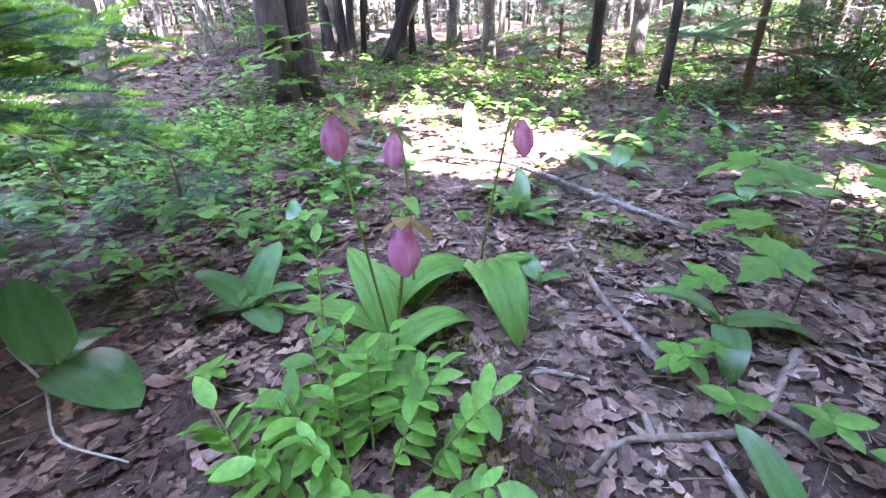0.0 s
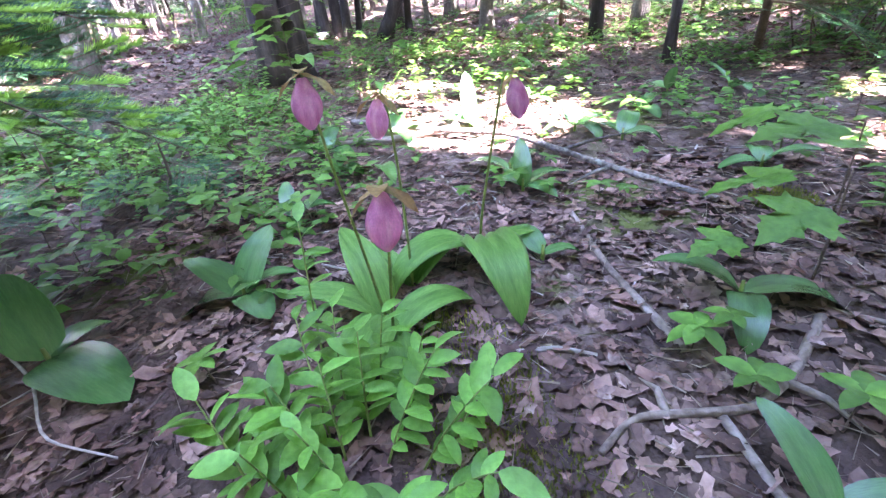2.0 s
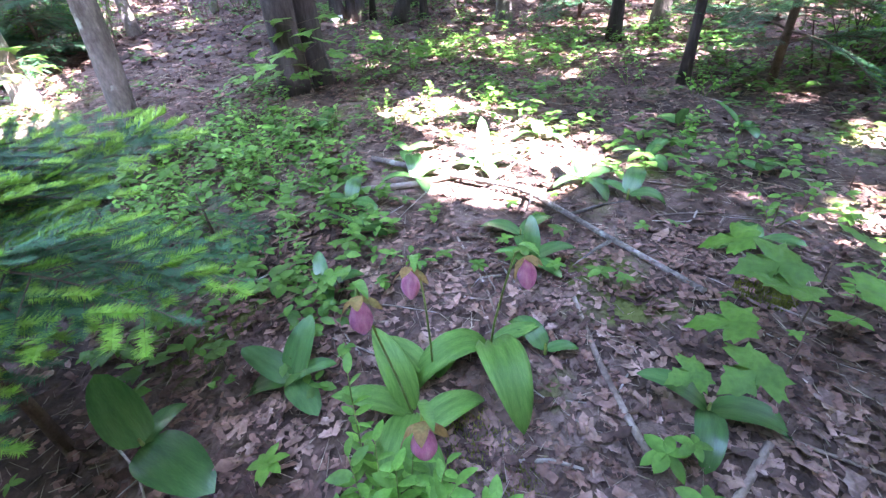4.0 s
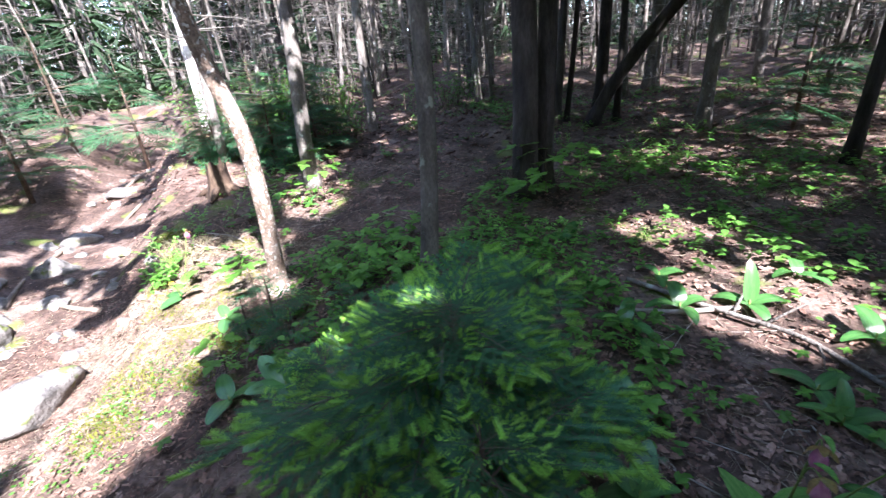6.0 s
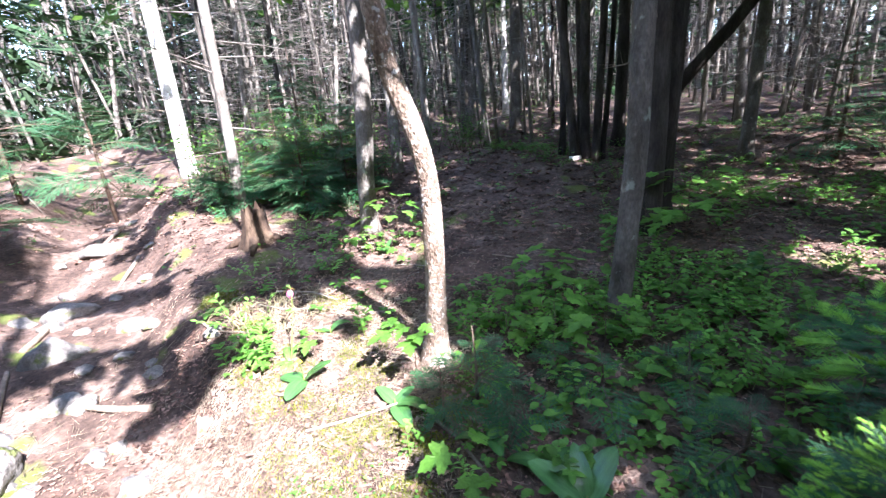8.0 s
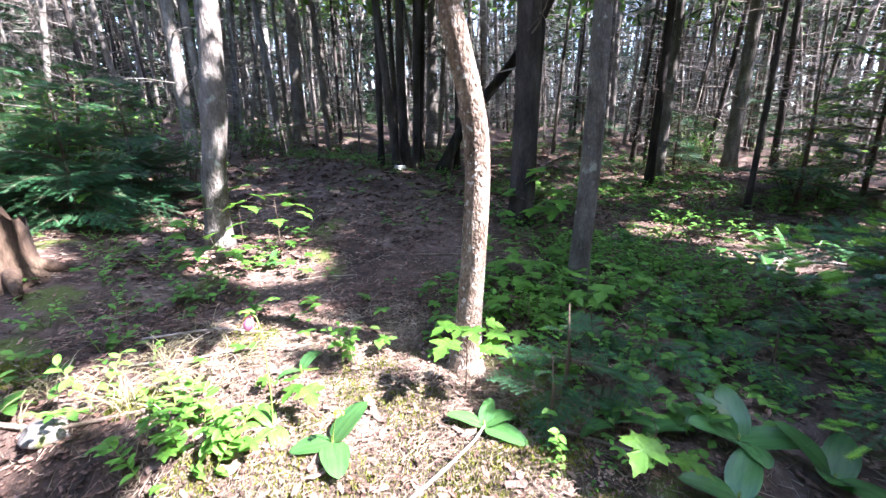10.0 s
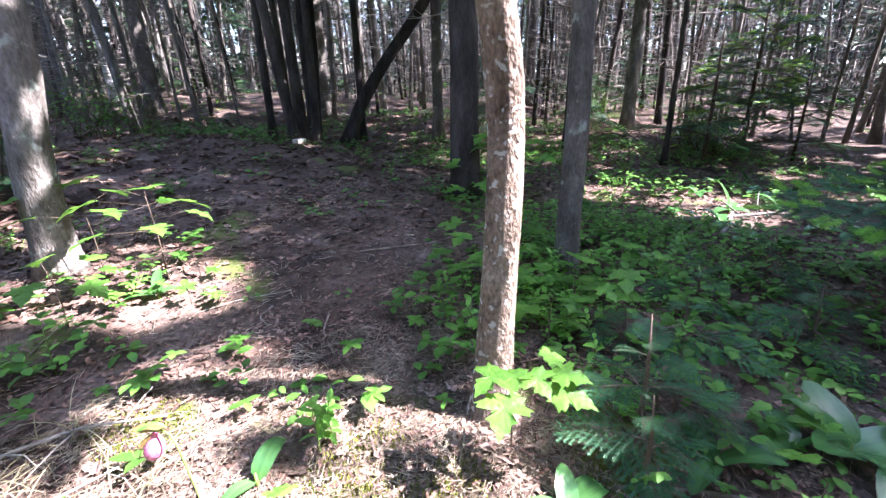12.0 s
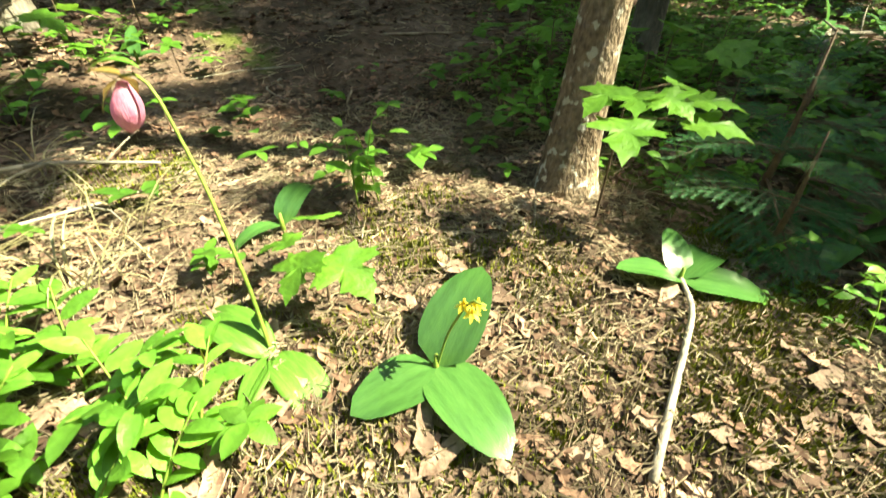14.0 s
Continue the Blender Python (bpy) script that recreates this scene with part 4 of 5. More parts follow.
sapling(spot(-4.3, 4.4), [(150, 0.3, 0.5, 1.2), (-170, 0.2, 0.42, 1.0), (-60, 0.2, 0.44, 1.1), (60, 0.25, 0.48, 1.1), (10, 0.36, 0.4, 0.9)], 0.45)
sapling(spot(-4.45, 3.95), [(k * 52, 0.2, 0.25 + 0.03 * (k % 3), 1.0) for k in range(7)], 0.3)
sapling(spot(-2.66, 1.48), [(-160, 0.06, 0.24, 1.1), (-60, 0.08, 0.17, 0.9), (60, 0.06, 0.26, 0.8)], 0.25, "sunlit yellow-green maple seedling beside the bank")
sapling(spot(-1.15, 4.28), [(k * 39, 0.15 + 0.07 * (k % 4), 0.25 + 0.1 * (k % 5), 1.5) for k in range(16)], 0.62, "bushy maple sapling against the dark spruce")
sapling(spot(-1.5, 4.3), [(k * 47, 0.18 + 0.05 * (k % 3), 0.2 + 0.07 * (k % 4), 1.2) for k in range(11)], 0.45)
for x, y, n in ((-2.4, 3.3, 9), (-2.6, 2.95, 8), (-2.15, 3.2, 8), (-2.3, 2.6, 7), (-0.95, 5.4, 9), (-0.4, 5.0, 7), (0.2, 5.6, 8), (-2.0, 2.55, 6), (-4.9, 4.4, 7), (-5.6, 5.2, 8), (0.9, 4.6, 6), (-2.6, 2.5, 6)):
    sapling(spot(x, y), [(k * 360 / n + rng.uniform(-20, 20), rng.uniform(0.08, 0.2), rng.uniform(0.15, 0.36), rng.uniform(0.7, 1.2)) for k in range(n)], 0.32)

# single herbs
for x, y, n in ((0.93, 1.26, 6), (0.99, 1.15, 5), (1.11, 1.08, 5), (0.89, 1.96, 5), (1.0, 1.28, 5), (1.2, 1.0, 5), (-3.64, 2.62, 5), (-3.45, 2.62, 6), (-3.86, 2.86, 4), (-3.8, 3.3, 5), (-4.1, 2.02, 6)):
    whorl(spot(x, y), n, rng.uniform(0.05, 0.1), rng.uniform(0.9, 1.4))
for j, (x, y) in enumerate(((-3.66, 2.58), (-3.69, 2.55), (-3.63, 2.54))):
    shoot(spot(x, y), 90 * j, 12, 0.22, 8, 0.85, "small upright seedling with round sunlit leaves")
for x, y in ((-4.3, 2.25), (-4.4, 2.3), (-4.45, 2.18), (-4.36, 2.12), (-4.28, 2.16), (-4.52, 2.3), (-4.33, 2.32), (-4.24, 2.26), (-4.42, 2.38), (-4.5, 2.12), (-4.38, 2.2), (-4.27, 2.36), (-4.22, 2.12), (-4.2, 2.2), (-4.34, 2.05), (-4.26, 2.02), (-4.18, 2.05)):
    shoot(spot(x, y), rng.uniform(0, 360), 40, 0.2, 13, 0.82, "sunlit yellow-green shoot beside the path")

# herbs and shrublets scattered over the floor, their small leaves in one spray
def small_herb(count, height, size):
    ob = thing("woodland_herb", (0, 0, -50), "low whorl of small green woodland leaves", "plant", group="scattered woodland herbs")
    g = Geo()
    for k in range(count):
        g.add(*blade(0.05, 0.027, 4, 35, 0.12), aim(360 / count * k + rng.uniform(-14, 14), rng.uniform(-5, 20), rng.uniform(-12, 12), (0.004, 0, height), size * rng.uniform(0.8, 1.15)))
    part("leaf_spray", g, WHORL_LEAF, ob)["kind"] = "stuff"
    part("stem", Geo().add(*tube([(0, 0, -0.02), (0.004, 0, height)], [0.002, 0.0014], 4)), BROWN_STEM, ob)
    return ob


def shrublet(stems, length, size):
    ob = thing("shrublet", (0, 0, -50), "low green leafy shrublet on the forest floor", "plant", group="scattered shrublets")
    g = Geo()
    for j in range(stems):
        h0, lean = rng.uniform(0, 360), radians(rng.uniform(10, 50))
        d = Vector((math.cos(radians(h0)) * math.sin(lean), math.sin(radians(h0)) * math.sin(lean), math.cos(lean)))
        ln = length * rng.uniform(0.6, 1.1)
        part("stem", Geo().add(*tube([(0, 0, -0.02), d * ln * 0.5, d * ln], [0.0025, 0.002, 0.001], 4)), GREEN_STEM, ob)
        for k in range(9):
            p = d * ln * (0.25 + 0.75 * k / 8)
            g.add(*blade(0.07, 0.034, 4, 35, 0.15), aim(h0 + (65 if k % 2 else -65) + rng.uniform(-30, 30), rng.uniform(0, 40), rng.uniform(-25, 25), p, size * rng.uniform(0.6, 1.1)))
    part("leaf_spray", g, SHOOT_LEAF, ob)["kind"] = "stuff"
    return ob


WHORLS = [small_herb(n, h, s) for n, h, s in ((6, 0.07, 0.9), (5, 0.1, 1.2), (7, 0.06, 1.0), (4, 0.05, 0.8))]
SHOOTS = [shrublet(n, ln, s) for n, ln, s in ((2, 0.2, 0.7), (3, 0.18, 0.65), (1, 0.28, 0.8), (3, 0.26, 0.75))]


def clear(x, y):
    """Keeps the path, the bare litter and the marked plants free."""
    if trail_gap(x, y) < 0.75 or (0.0 < x < 1.3 and 0.6 < y < 1.75) or math.hypot(x - 0.5, y - 0.5) < 0.45:
        return False
    if ((x - 0.3) / 0.75) ** 2 + ((y - 3.05) / 0.5) ** 2 < 1:
        return rng.random() < 0.2
    if -4.2 < x < -3.1 and 1.4 < y < 2.4:
        return False
    if -4.6 < x < -2.95 and 2.4 < y < 3.5:
        return rng.random() < 0.3
    if -3.6 < x < -1.9 and 3.4 < y < 7.0:
        return rng.random() < 0.12
    return True


def scatter(protos, boxes):
    first, made = set(), 0
    for x0, x1, y0, y1, count in boxes:
        for _ in range(count):
            x, y = rng.uniform(x0, x1), rng.uniform(y0, y1)
            if made >= 285 or not clear(x, y):
                continue
            made += 1
            k = int(rng.integers(len(protos)))
            m = pose(*spot(x, y), rng.normal() * 6, rng.normal() * 6, rng.uniform(0, 360))
            if k not in first:
                first.add(k)
                protos[k].matrix_basis = m
            else:
                copy_thing(protos[k], m @ Matrix.Scale(rng.uniform(0.7, 1.3), 4))


scatter(WHORLS, [(-4.5, -3.0, 2.0, 3.0, 24), (-3, 0, 1.4, 4, 100), (-0.6, 2.5, 1.6, 3.5, 60), (-4.9, -3.2, 2.3, 4.6, 40), (-1, 3, 2, 7, 60), (-5, 3.2, 0.4, 5, 60)])
scatter(SHOOTS, [(-2.9, -2.3, 2.4, 3.2, 18), (-2.8, -0.9, 2.2, 4.0, 55), (-3.0, -0.4, 1.5, 4.0, 60), (-1.6, -0.1, 2.2, 4.2, 30), (1.2, 3.2, 1.6, 5, 30), (-3, 2.5, 4, 8, 60), (-5.5, -4, 3.3, 5.5, 22), (-5.2, -4.2, 2.35, 3.0, 8), (-8, -5.5, 4.6, 7.5, 25)])

# the uncounted rest of the green floor cover
g = Geo()
for x0, x1, y0, y1, count in ((-3, 0.2, 1.4, 4.2, 420), (-3, 5, 3, 11, 900), (-10, -4.8, 3.4, 10, 420), (-4.5, -1.5, 7, 12, 400), (-8.8, -6.2, 4.8, 7.4, 260), (0.8, 4, 1.4, 5, 160), (-4.9, -3.2, 2.4, 4.4, 50)):
    for _ in range(count):
        x, y = rng.uniform(x0, x1), rng.uniform(y0, y1)
        if not clear(x, y) or noise.noise(Vector((x * 1.1, y * 1.1, 5.0))) < -0.05:
            continue
        h, n, size = rng.uniform(0.03, 0.16), int(rng.integers(3, 7)), rng.uniform(0.7, 1.6)
        b = Vector(spot(x, y))
        for k in range(n):
            g.add(*blade(0.05, 0.028, 3, 40, 0.12), aim(360 / n * k + rng.uniform(-20, 20), rng.uniform(-10, 30), rng.uniform(-20, 20), b + Vector((rng.normal() * 0.02, rng.normal() * 0.02, h * rng.uniform(0.6, 1.0))), size * rng.uniform(0.7, 1.2)))
herbs = np.random.default_rng(77)
for x0, x1, y0, y1, count, least in ((-3.2, 4, 2.6, 6.5, 1300, -0.1), (-4, 5, 5.5, 11, 1500, -0.05), (-5.2, -3.0, 2.5, 4.6, 70, 0.0), (-2.4, 0.0, 1.6, 3.6, 300, -0.2), (-4.3, -3.3, 1.65, 2.35, 45, -0.3), (-4.0, -2.65, 0.4, 1.9, 330, -0.4)):
    for _ in range(count):
        x, y = herbs.uniform(x0, x1), herbs.uniform(y0, y1)
        if not clear(x, y) or noise.noise(Vector((x * 0.8, y * 0.8, 9.0))) < least:
            continue
        near = y < 2.35 and x < -2.6
        h, n, size = (0.03, 4, 0.45) if near else (herbs.uniform(0.04, 0.2), int(herbs.integers(4, 8)), herbs.uniform(0.8, 1.8))
        b = Vector(spot(x, y))
        for k in range(n):
            g.add(*blade(0.05, 0.03, 3, 40, 0.12), aim(360 / n * k + herbs.uniform(-20, 20), herbs.uniform(-10, 30), herbs.uniform(-20, 20), b + Vector((herbs.normal() * 0.02, herbs.normal() * 0.02, h * herbs.uniform(0.5, 1.0))), size * herbs.uniform(0.7, 1.2)))
tagged(part("ground_cover", g, COVER), "patchy green cover of small woodland leaves", "ground cover", kind="stuff")



# ---- dead wood, stones, stump ----
def stick(points, r0, r1, label, mat=DEADWOOD, name="stick", sides=()):
    foot = Vector(spot(*points[0][:2]))
    pts = [Vector(spot(*p[:2], p[2] if len(p) > 2 else r0)) - foot for p in points]
    n = max(6, 5 * len(pts))
    q = smooth_line(pts, n)
    ob = thing(name, foot, label, "stick" if name == "stick" else "log")
    part("stem", Geo().add(*tube(q, list(np.linspace(r0, r1, n)), 8, 0.35, points[0][0] * 5)), mat, ob)
    for s, dx, dy, dz in sides:
        a = Vector(q[int(s * (n - 1))])
        e = a + Vector((dx, dy, dz))
        part("side_twig", Geo().add(*tube([a, a.lerp(e, 0.5) + Vector((0.01, 0.01, 0.008)), e], [r1 * 0.8 + 0.001, r1 * 0.6, 0.001], 5)), mat, ob)
    return ob


stick([(0.56, 1.245), (0.65, 1.25), (0.73, 1.235)], 0.007, 0.005, "short bleached grey stick on dead leaves", PALE_WOOD)
stick([(0.79, 1.92), (0.84, 1.6), (0.88, 1.4), (0.92, 1.26)], 0.008, 0.011, "weathered grey-brown branch lying on the litter")
stick([(0.69, 1.02), (0.76, 1.09, 0.015), (0.98, 1.11, 0.02), (1.1, 1.2), (1.22, 1.33)], 0.007, 0.012, "crooked bare branch with a forked end", DEADWOOD, "stick", ((0.25, -0.03, 0.07, 0.02), (0.7, 0.06, -0.12, 0.0)))
stick([(0.92, 1.1), (0.95, 0.98), (0.97, 0.88)], 0.009, 0.009, "stubby broken piece of branch")
stick([(-0.31, 3.08, 0.03), (0.2, 2.86, 0.04), (0.62, 2.66, 0.05), (0.95, 2.3, 0.04), (1.27, 1.92, 0.02)], 0.018, 0.012, "long fallen lichen-spotted branch across the clearing", BARK_GREY, "fallen_branch",
      ((0.35, 0.1, 0.25, 0.1), (0.45, 0.25, 0.1, 0.16), (0.55, -0.05, -0.3, 0.03), (0.7, 0.3, 0.05, 0.05), (0.8, -0.2, -0.2, 0.0)))
stick([(-0.36, 2.7, 0.03), (0.0, 2.78, 0.03), (0.35, 2.9, 0.04)], 0.02, 0.016, "bleached pale log end in the clearing", PALE_WOOD, "fallen_branch")
stick([(0.3, 2.3), (0.45, 1.95), (0.5, 1.75)], 0.006, 0.004, "thin dead stem on the ground")
stick([(-0.75, 1.25, 0.05), (-0.5, 1.12, 0.04), (-0.38, 1.0, 0.02), (-0.2, 0.98, 0.02)], 0.004, 0.002, "thin forked pale twig", PALE_WOOD, "stick", ((0.5, -0.06, -0.12, -0.01),))
stick([(-3.6, 1.68, 0.02), (-3.42, 1.76, 0.02), (-3.24, 1.84, 0.03), (-3.1, 1.98, 0.02)], 0.008, 0.0055, "bleached stick lying on the sunny bank", PALE_WOOD)
stick([(-2.95, 1.9), (-2.75, 1.75), (-2.55, 1.55)], 0.009, 0.006, "grey dead stick among shaded plants")
stick([(-3.55, 2.5), (-3.45, 2.38), (-3.38, 2.3)], 0.005, 0.004, "small brown stick beside the moss")
stick([(-5.2, 2.6), (-4.9, 2.45, 0.02), (-4.55, 2.42, 0.015)], 0.012, 0.006, "crooked dead root beside the path")
stick([(-4.7, 3.0, 0.05), (-4.35, 3.05, 0.06), (-4.1, 3.0, 0.03)], 0.008, 0.004, "tangle of bleached dead twigs", PALE_WOOD, "stick", ((0.3, 0.1, -0.15, 0.02), (0.5, 0.15, -0.1, 0.03), (0.6, -0.1, -0.2, 0.02), (0.8, 0.1, 0.1, 0.04)))
stick([(-4.75, 2.8, 0.03), (-4.45, 2.75, 0.05), (-4.15, 2.85, 0.03)], 0.006, 0.003, "thin bleached dead twigs", PALE_WOOD, "stick", ((0.3, 0.12, -0.12, 0.03), (0.55, -0.1, 0.12, 0.04), (0.8, 0.08, -0.16, 0.0)))
stick([(-2.12, 7.7, 0.03), (-1.95, 7.78, 0.06)], 0.05, 0.04, "curled piece of pale birch bark", BARK_BIRCH)
stick([(-2.9, 3.9), (-2.4, 3.75), (-2.1, 3.8)], 0.007, 0.004, "dead stick in the deep shade")
for k in range(110):
    x, y, a, ln = rng.uniform(-5, 2.6) if k < 60 else rng.uniform(-0.2, 1.9), rng.uniform(0.8, 5.5) if k < 60 else rng.uniform(1.3, 2.9), rng.uniform(0, 6.28), rng.uniform(0.15, 0.5)
    if trail_gap(x, y) < 0.6 or math.hypot(x - 0.5, y - 0.5) < 0.4:
        continue
    w = rng.normal() * 0.05
    stick([(x, y), (x + ln / 2 * math.cos(a) + w, y + ln / 2 * math.sin(a) - w), (x + ln * math.cos(a), y + ln * math.sin(a))], rng.uniform(0.002, 0.006), 0.0015, "thin dead twig lying on the litter", PALE_WOOD if rng.random() < 0.35 else DEADWOOD)

# the leaning dark trunks behind
for (x, y), line, r in (((-1.15, 8.1), [(0, 0, 0), (0.25, 0, 0.6), (0.75, -0.1, 1.3), (1.35, -0.2, 2.0), (1.9, -0.3, 2.8), (2.3, -0.4, 3.8)], 0.11), ((-2.02, 7.95), [(0, 0, 0), (-0.12, 0, 1.2), (-0.35, 0, 3.5)], 0.08), ((-1.86, 8.05), [(0, 0, 0), (-0.03, 0, 1.5), (0.0, 0, 4)], 0.09),
                        ((-1.7, 7.95), [(0, 0, 0), (0.06, 0, 1.5), (0.16, 0, 4)], 0.07), ((-1.58, 8.2), [(0, 0, 0), (0.12, 0, 1.5), (0.2, 0, 4)], 0.05), ((-0.75, 8.3), [(0, 0, 0), (0.02, 0, 1.5), (0.05, 0, 4)], 0.06), ((-1.95, 8.3), [(0, 0, 0), (0.0, 0, 1.5), (-0.1, 0, 4)], 0.05),
                        ((-1.28, 4.8), [(0, 0, 0), (0.02, 0, 1.2), (0.06, 0, 2.4)], 0.11)):
    t = tree((x, y), line, r, 9, BARK_DARK, "dark leaning trunk of a clump in deep shade", "forest_tree", 10, 30)
    tip = Vector((line[-1][0], line[-1][1], 0)) * 1.2
    limbs = limbs_geo(r, 3.2, 6.5, 18, 1.2)
    part("limb_tangle", limbs, DEADWOOD, t, m=Matrix.Translation(tip))["kind"] = "stuff"
    part("crown", crown_geo(t.location, 9.5, 1.6, 4.5, 420, 0.3, True, True), NEEDLE_FAR, t, m=Matrix.Translation(tip))


def boulder(at, sx, sy, sz, label, seed):
    g = bmesh.new()
    bmesh.ops.create_icosphere(g, subdivisions=4, radius=1)
    facet = np.random.default_rng(int(seed * 10))
    cuts = [(Vector(facet.normal(size=3)).normalized(), facet.uniform(0.55, 0.85)) for _ in range(9)]
    for v in g.verts:
        k = 1.15 + 0.22 * noise.noise(v.co * 1.4 + Vector((seed, 0, 0))) + 0.08 * noise.noise(v.co * 5 + Vector((0, seed, 0)))
        co = v.co.copy()
        for n, d in cuts:
            over = co.dot(n) - d
            if over > 0:
                co -= n * over * 0.9
        v.co = Vector((co.x * sx * k, co.y * sy * k, co.z * sz * k))
    me = bpy.data.meshes.new("boulder")
    g.to_mesh(me)
    g.free()
    me.materials.append(STONE)
    me.polygons.foreach_set("use_smooth", [True] * len(me.polygons))
    ob = new("boulder", me)
    ob.location = at
    return tagged(ob, label, "rock")


boulder(spot(-4.2, 0.95, 0.05), 0.2, 0.32, 0.2, "pale sunlit boulder at the path's edge", 1.0)
boulder(spot(-5.5, 1.15, 0.0), 0.26, 0.2, 0.12, "low grey stone sunk in the path", 4.0)
boulder(spot(-6.4, 2.2, 0.0), 0.3, 0.2, 0.14, "dark stone in the trodden path", 7.0)
boulder(spot(-7.2, 2.9, 0.0), 0.25, 0.2, 0.1, "flat stone sunk in the path", 9.0)
boulder(spot(-8.6, 4.3, 0.0), 0.3, 0.2, 0.1, "stone between roots on the path", 12.0)
boulder(spot(-5.0, 0.4, -0.02), 0.2, 0.16, 0.08, "flat pale stone trodden into the path", 15.0)

for k in range(44):
    t = rng.random()
    i = 1 if k % 2 else 2
    (ax, ay), (bx, by) = TRAIL[i], TRAIL[i + 1]
    t = t if i == 1 else t * 0.6
    w = rng.uniform(0.05, 0.17)
    if i == 1 and t < 0.3:
        continue
    boulder(spot(ax + (bx - ax) * t + rng.normal() * 0.35, ay + (by - ay) * t + rng.normal() * 0.35, -w * 0.1), w, w * rng.uniform(0.6, 0.9), w * rng.uniform(0.35, 0.6), "small worn stone trodden into the path", 20.0 + k)
for k, (x, y, a) in enumerate(((-5.0, 1.9, 200), (-5.9, 1.5, 150), (-6.8, 2.2, 130), (-7.8, 4.2, 300), (-5.2, 0.9, 170), (-8.8, 4.5, 120))):
    c, n = math.cos(radians(a)), math.sin(radians(a))
    stick([(x, y, 0.0), (x + 0.3 * c + 0.05, y + 0.3 * n, 0.025), (x + 0.7 * c, y + 0.7 * n + 0.08, 0.02), (x + 1.0 * c + 0.1, y + 1.0 * n, -0.02)], 0.03, 0.014, "worn tree root crossing the path", DEADWOOD, "tree_root")
sx, sy, sz = spot(-5.75, 4.12)
stump = thing("stump", (sx, sy, sz), "dark rotten broken tree stump beside the path", "stump")
g = Geo()
verts, faces = tube([(0, 0, -0.05), (0, 0, 0.06), (0.01, 0, 0.2), (0.02, 0, 0.36)], [0.24, 0.17, 0.14, 0.12], 18, 0.35, 3.0, False)
verts = [(x, y, z + (0.12 * abs(noise.noise(Vector((x * 14, y * 14, 0)))) * 2 if z > 0.3 else 0)) for x, y, z in verts]
g.add(verts, faces)
part("shell", g, ROT, stump)
part("heart", Geo().add(*tube([(0, 0, 0), (0.015, 0, 0.3)], [0.12, 0.1], 14)), ROT, stump)
for k in range(4):
    a = 1.6 * k + 0.4
    part("root", Geo().add(*tube([(0.1 * math.cos(a), 0.1 * math.sin(a), 0.1), (0.25 * math.cos(a), 0.25 * math.sin(a), 0.03), (0.4 * math.cos(a), 0.4 * math.sin(a), -0.04)], [0.06, 0.045, 0.02], 8, 0.2)), ROT, stump)


def grass(x, y, count, label="tuft of dry pale grass on the bank"):
    ob = thing("grass_tuft", spot(x, y), label, "grass", group="dry grass tufts")
    g = Geo()
    for _ in range(count):
        h, ln = rng.uniform(0, 360), rng.uniform(0.12, 0.3)
        g.add(*blade(ln, 0.004, 6, rng.uniform(60, 140), 0.2), aim(h, rng.uniform(35, 80), 0, (rng.normal() * 0.03, rng.normal() * 0.03, 0)))
    part("blade_cover", g, STRAW, ob)["kind"] = "stuff"
    return ob


for x, y, n in ((-4.5, 2.65, 50), (-4.65, 2.5, 50), (-4.6, 2.85, 40), (-4.3, 2.5, 30), (-4.75, 2.7, 40), (-4.4, 3.1, 25), (-5.0, 2.7, 40), (-4.2, 2.7, 20)):
    grass(x, y, n)


# ---- moss, litter ----
def moss(x, y, r, label="cushion of yellow-green moss on the ground"):
    ob = thing("moss_patch", spot(x, y), label, "moss", group="moss patches")
    g = Geo()
    n = int(900 * r / 0.12)
    for _ in range(n):
        a, d = rng.uniform(0, 6.28), r * math.sqrt(rng.random()) * (1 + 0.35 * math.sin(3 * x + 2 * rng.uniform(0, 0.1)))
        px, py = d * math.cos(a) * 1.2, d * math.sin(a)
        h = float(gz(x + px, y + py)) - ob.location.z
        t = 0.026 * (1 - (d / r) ** 2 * 0.7)
        e = 0.004
        tip = (px + rng.normal() * 0.005, py + rng.normal() * 0.005, h + max(0.004, t) * rng.uniform(0.6, 1.4))
        b = rng.uniform(0, 3.14)
        g.add([(px - e * math.cos(b), py - e * math.sin(b), h - 0.004), (px + e * math.cos(b), py + e * math.sin(b), h - 0.004), tip], [(0, 1, 2)])
    part("moss_cover", g, MOSS, ob, smooth=False)["kind"] = "stuff"
    return ob


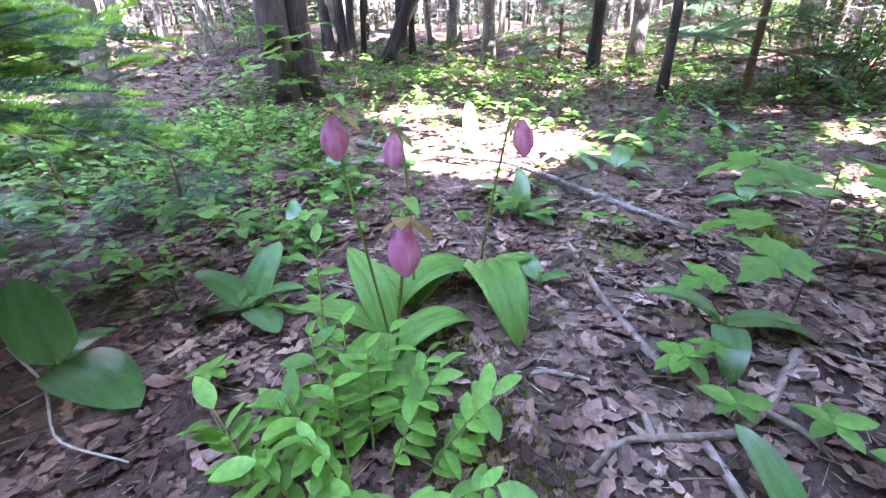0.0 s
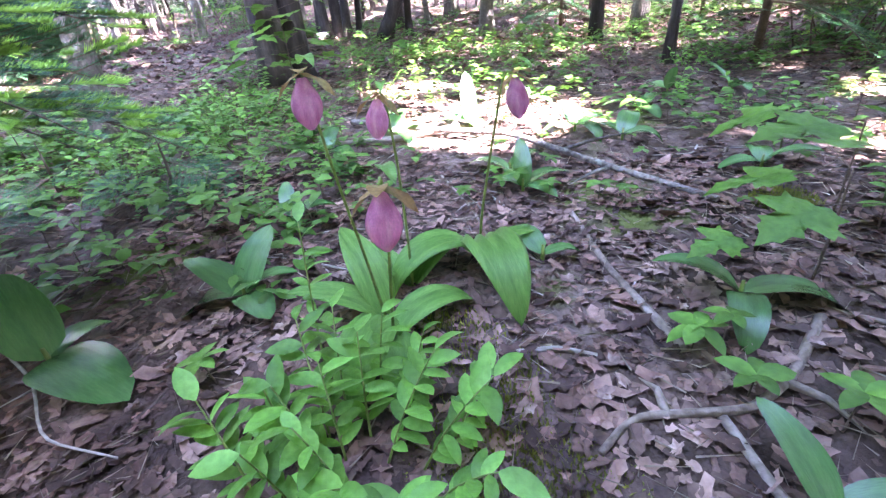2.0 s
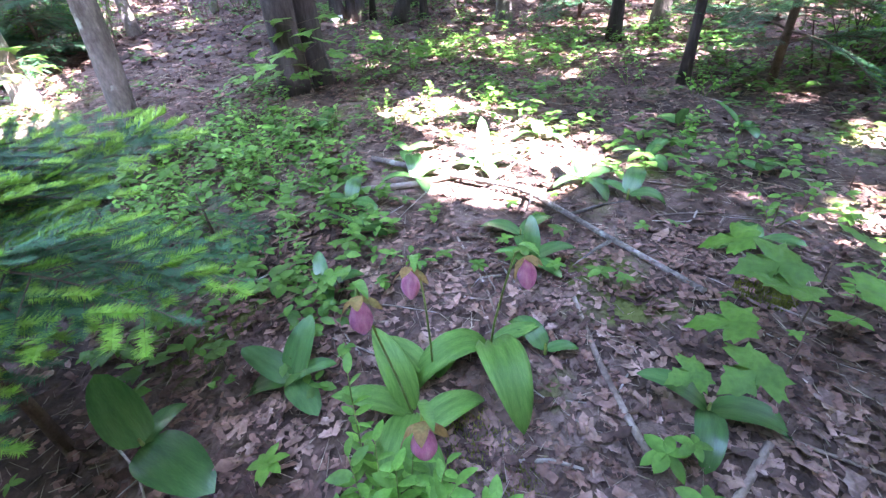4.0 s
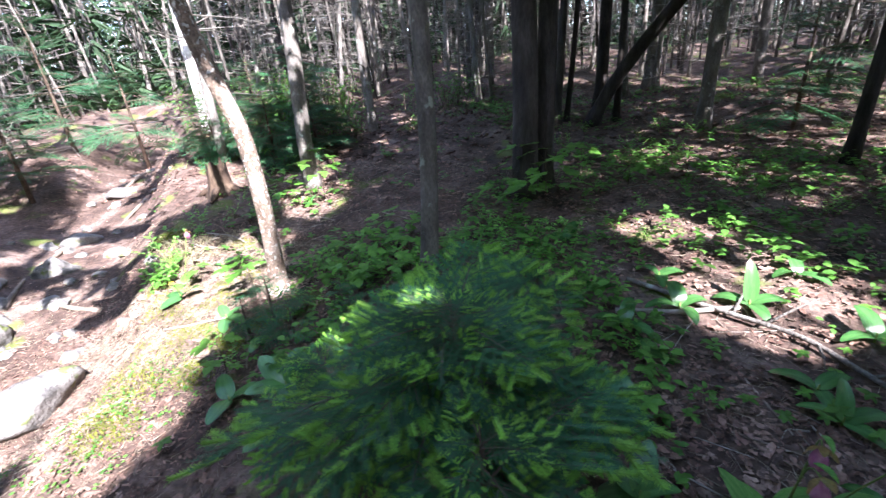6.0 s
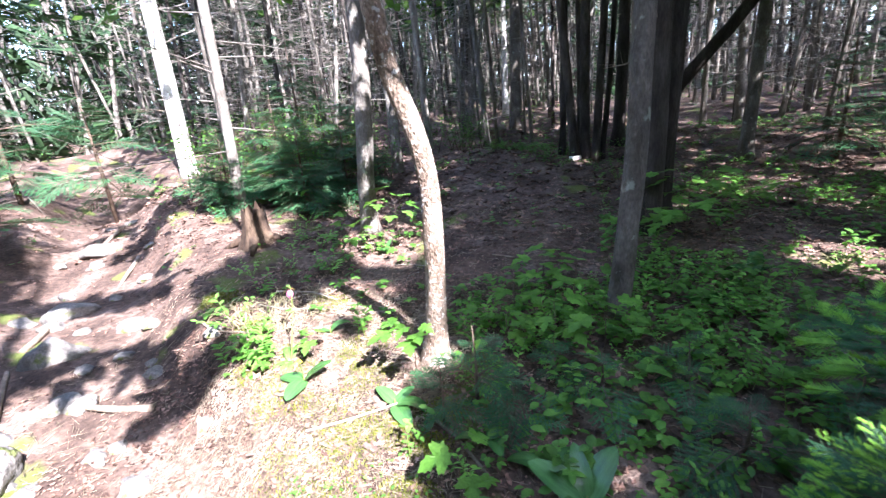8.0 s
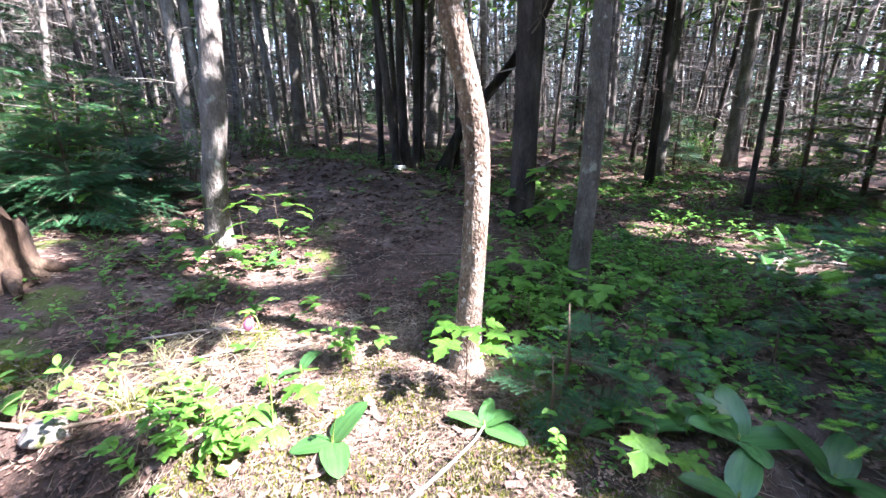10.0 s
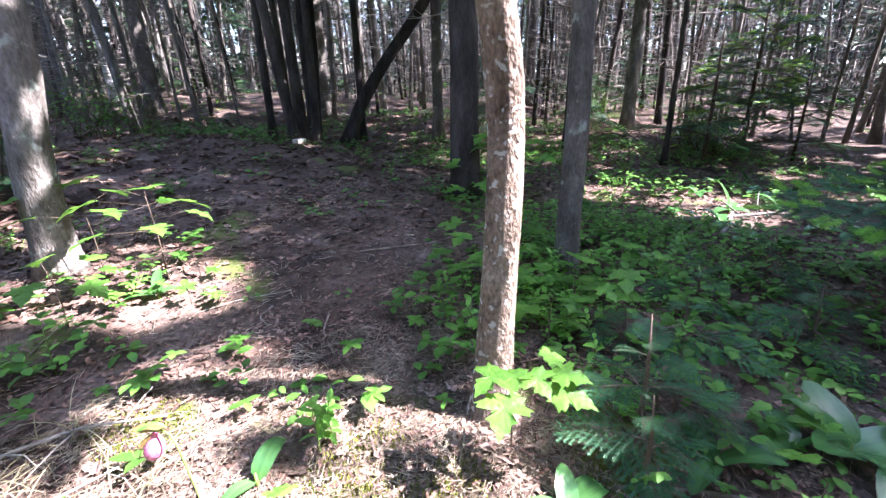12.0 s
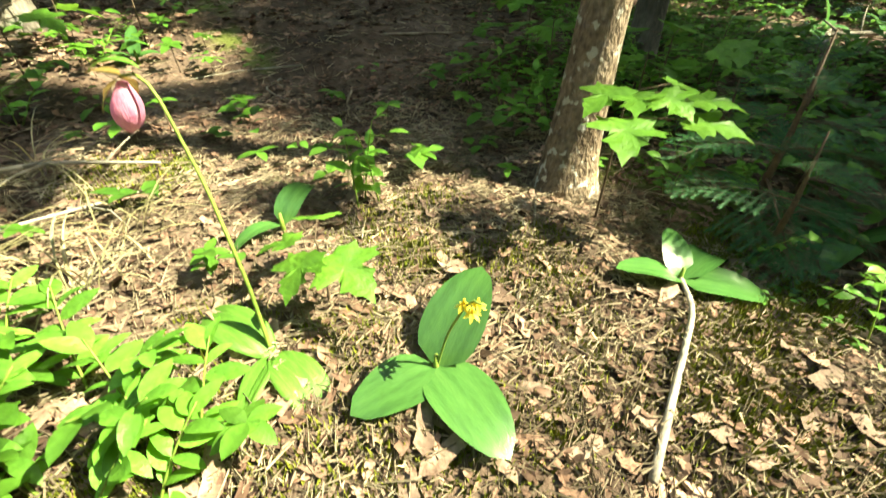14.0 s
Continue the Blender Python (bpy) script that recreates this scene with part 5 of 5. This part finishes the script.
for x, y, r in ((0.42, 1.3, 0.1), (0.5, 1.08, 0.12), (0.6, 0.95, 0.1), (-3.62, 2.32, 0.12), (-3.2, 1.75, 0.16), (-3.45, 2.05, 0.12), (-4.0, 1.95, 0.14), (-4.2, 2.1, 0.12), (-2.9, 1.7, 0.15), (1.5, 1.95, 0.14), (-3.3, 1.5, 0.16), (-3.7, 1.55, 0.12), (-3.5, 2.5, 0.1), (-4.2, 3.0, 0.15), (-5.2, 2.9, 0.2), (-4.6, 2.5, 0.15), (-3.9, 2.15, 0.1), (-3.75, 1.85, 0.12), (-3.55, 1.85, 0.13), (-3.95, 1.8, 0.1), (-3.4, 1.65, 0.14), (-3.35, 2.2, 0.1), (-3.05, 1.75, 0.16), (-3.7, 2.45, 0.1), (-2.9, 1.95, 0.14), (-4.1, 2.3, 0.1), (-4.3, 2.05, 0.12), (-3.2, 1.2, 0.22), (-3.0, 0.9, 0.22), (-3.5, 1.0, 0.2), (-2.9, 1.4, 0.18), (-3.6, 1.3, 0.2), (-3.64, 2.31, 0.09), (-3.32, 1.69, 0.14), (-3.5, 2.2, 0.09), (0.55, 1.2, 0.07), (0.5, 0.98, 0.1)):
    moss(x, y, r)


def curled(size, k):
    """A dry leaf: an uneven outline, folded and curled."""
    r2 = np.random.default_rng(k)
    n = 9
    ring = []
    if k % 2:
        n = 13
    for i in range(n):
        a = 2 * math.pi * i / n
        d = size * (0.5 + (0.22 * math.cos(2 * a) if n == 9 else 0.08 * (-1) ** i)) * r2.uniform(0.7, 1.2)
        ring.append((d * math.cos(a), d * math.sin(a) * 0.8))
    lift = lambda x, y: 0.35 * abs(y) * (1 if k % 2 else 0.5) + 3.0 * x * x * (1 if k % 3 else -0.6)
    pts = [(0, 0, 0)] + [(x, y, lift(x, y) + r2.normal() * 0.06 * size) for x, y in ring]
    return pts, [(0, 1 + i, 1 + (i + 1) % n) for i in range(n)]


LITTER_SHAPES = [curled(s, k) for k, s in enumerate((0.07, 0.055, 0.08, 0.06, 0.09, 0.05, 0.065, 0.075))]
shapes = [(np.array(v), f) for v, f in LITTER_SHAPES]
g = Geo()
for x0, x1, y0, y1, count in ((-0.8, 2.4, 0.55, 2.4, 6000), (-5.2, -2.3, 0.5, 3.6, 13000), (-5, 3.5, 0.4, 5.5, 11000), (-9, 6, 3, 12, 15000), (-11, -4.2, 0.4, 6, 7000)):
    for _ in range(count):
        x, y = rng.uniform(x0, x1), rng.uniform(y0, y1)
        if trail_gap(x, y) < 0.5 and rng.random() < 0.35:
            continue
        v, f = shapes[int(rng.integers(8))]
        g.add(v, f, pose(*spot(x, y, rng.uniform(0.0, 0.014)), rng.normal() * 10, rng.normal() * 10, rng.uniform(0, 360)) @ Matrix.Scale(rng.uniform(0.28, 0.8) * (1.0 if -0.9 < x < 2.5 and y < 2.4 else 1.1) * (0.55 if x < -2.3 and y < 4 else 1 if y < 5.5 else 1.7), 4))
tagged(part("leaf_litter", g, LITTER, smooth=False), "carpet of dry brown fallen leaves", "leaf litter", kind="stuff")
g = Geo()
for _ in range(26000):
    x, y = rng.uniform(-6, 3), rng.uniform(0.4, 5.5)
    if rng.random() < 0.35:
        x, y = rng.uniform(-4.6, -2.9), rng.uniform(1.3, 3.2)
    a, ln, w = rng.uniform(0, 3.14), rng.uniform(0.02, 0.11), rng.uniform(0.0008, 0.002)
    dx, dy = math.cos(a), math.sin(a)
    z0, z1 = float(gz(x, y)), float(gz(x + dx * ln, y + dy * ln))
    h0, h1 = rng.uniform(0.003, 0.02), rng.uniform(0.003, 0.02)
    g.add([(x - dy * w, y + dx * w, z0 + h0), (x + dy * w, y - dx * w, z0 + h0), (x + dx * ln, y + dy * ln, z1 + h1), (x, y, z0 + h0 + w * 2.5)], [(0, 1, 2), (0, 2, 3), (1, 3, 2), (0, 3, 1)])
for _ in range(15000):
    x, y = rng.uniform(-4.6, -2.6), rng.uniform(0.5, 3.0)
    a, ln, w = rng.uniform(0, 6.28), rng.uniform(0.008, 0.035), rng.uniform(0.0006, 0.0022)
    dx, dy, h = math.cos(a), math.sin(a), rng.uniform(0.006, 0.03)
    z0 = float(gz(x, y)) + h
    g.add([(x - dy * w, y + dx * w, z0), (x + dy * w, y - dx * w, z0), (x + dx * ln, y + dy * ln, z0 + rng.uniform(-0.01, 0.01))], [(0, 1, 2)])
tagged(part("twig_litter", g, TWIGS, smooth=False), "scattered dry needles and broken twigs", "twig litter", kind="stuff")

# the fallen leaves nearest the path, one by one
DEAD_MESH = [Geo().add(v, f).mesh("dead_leaf", DEAD_LEAF) for v, f in LITTER_SHAPES]
for k in range(290):
    if k % 2:
        x, y = rng.uniform(-0.3, 1.5), rng.uniform(0.7, 1.8)
    else:
        x, y = rng.uniform(-4.5, -2.9), rng.uniform(1.5, 2.9)
    part("dead_leaf", DEAD_MESH[k % 8], DEAD_LEAF, ground, m=pose(*spot(x, y, 0.012), rng.normal() * 14, rng.normal() * 14, rng.uniform(0, 360)) @ Matrix.Scale(rng.uniform(0.45, 0.95) if x > -2 else rng.uniform(0.45, 0.95), 4))
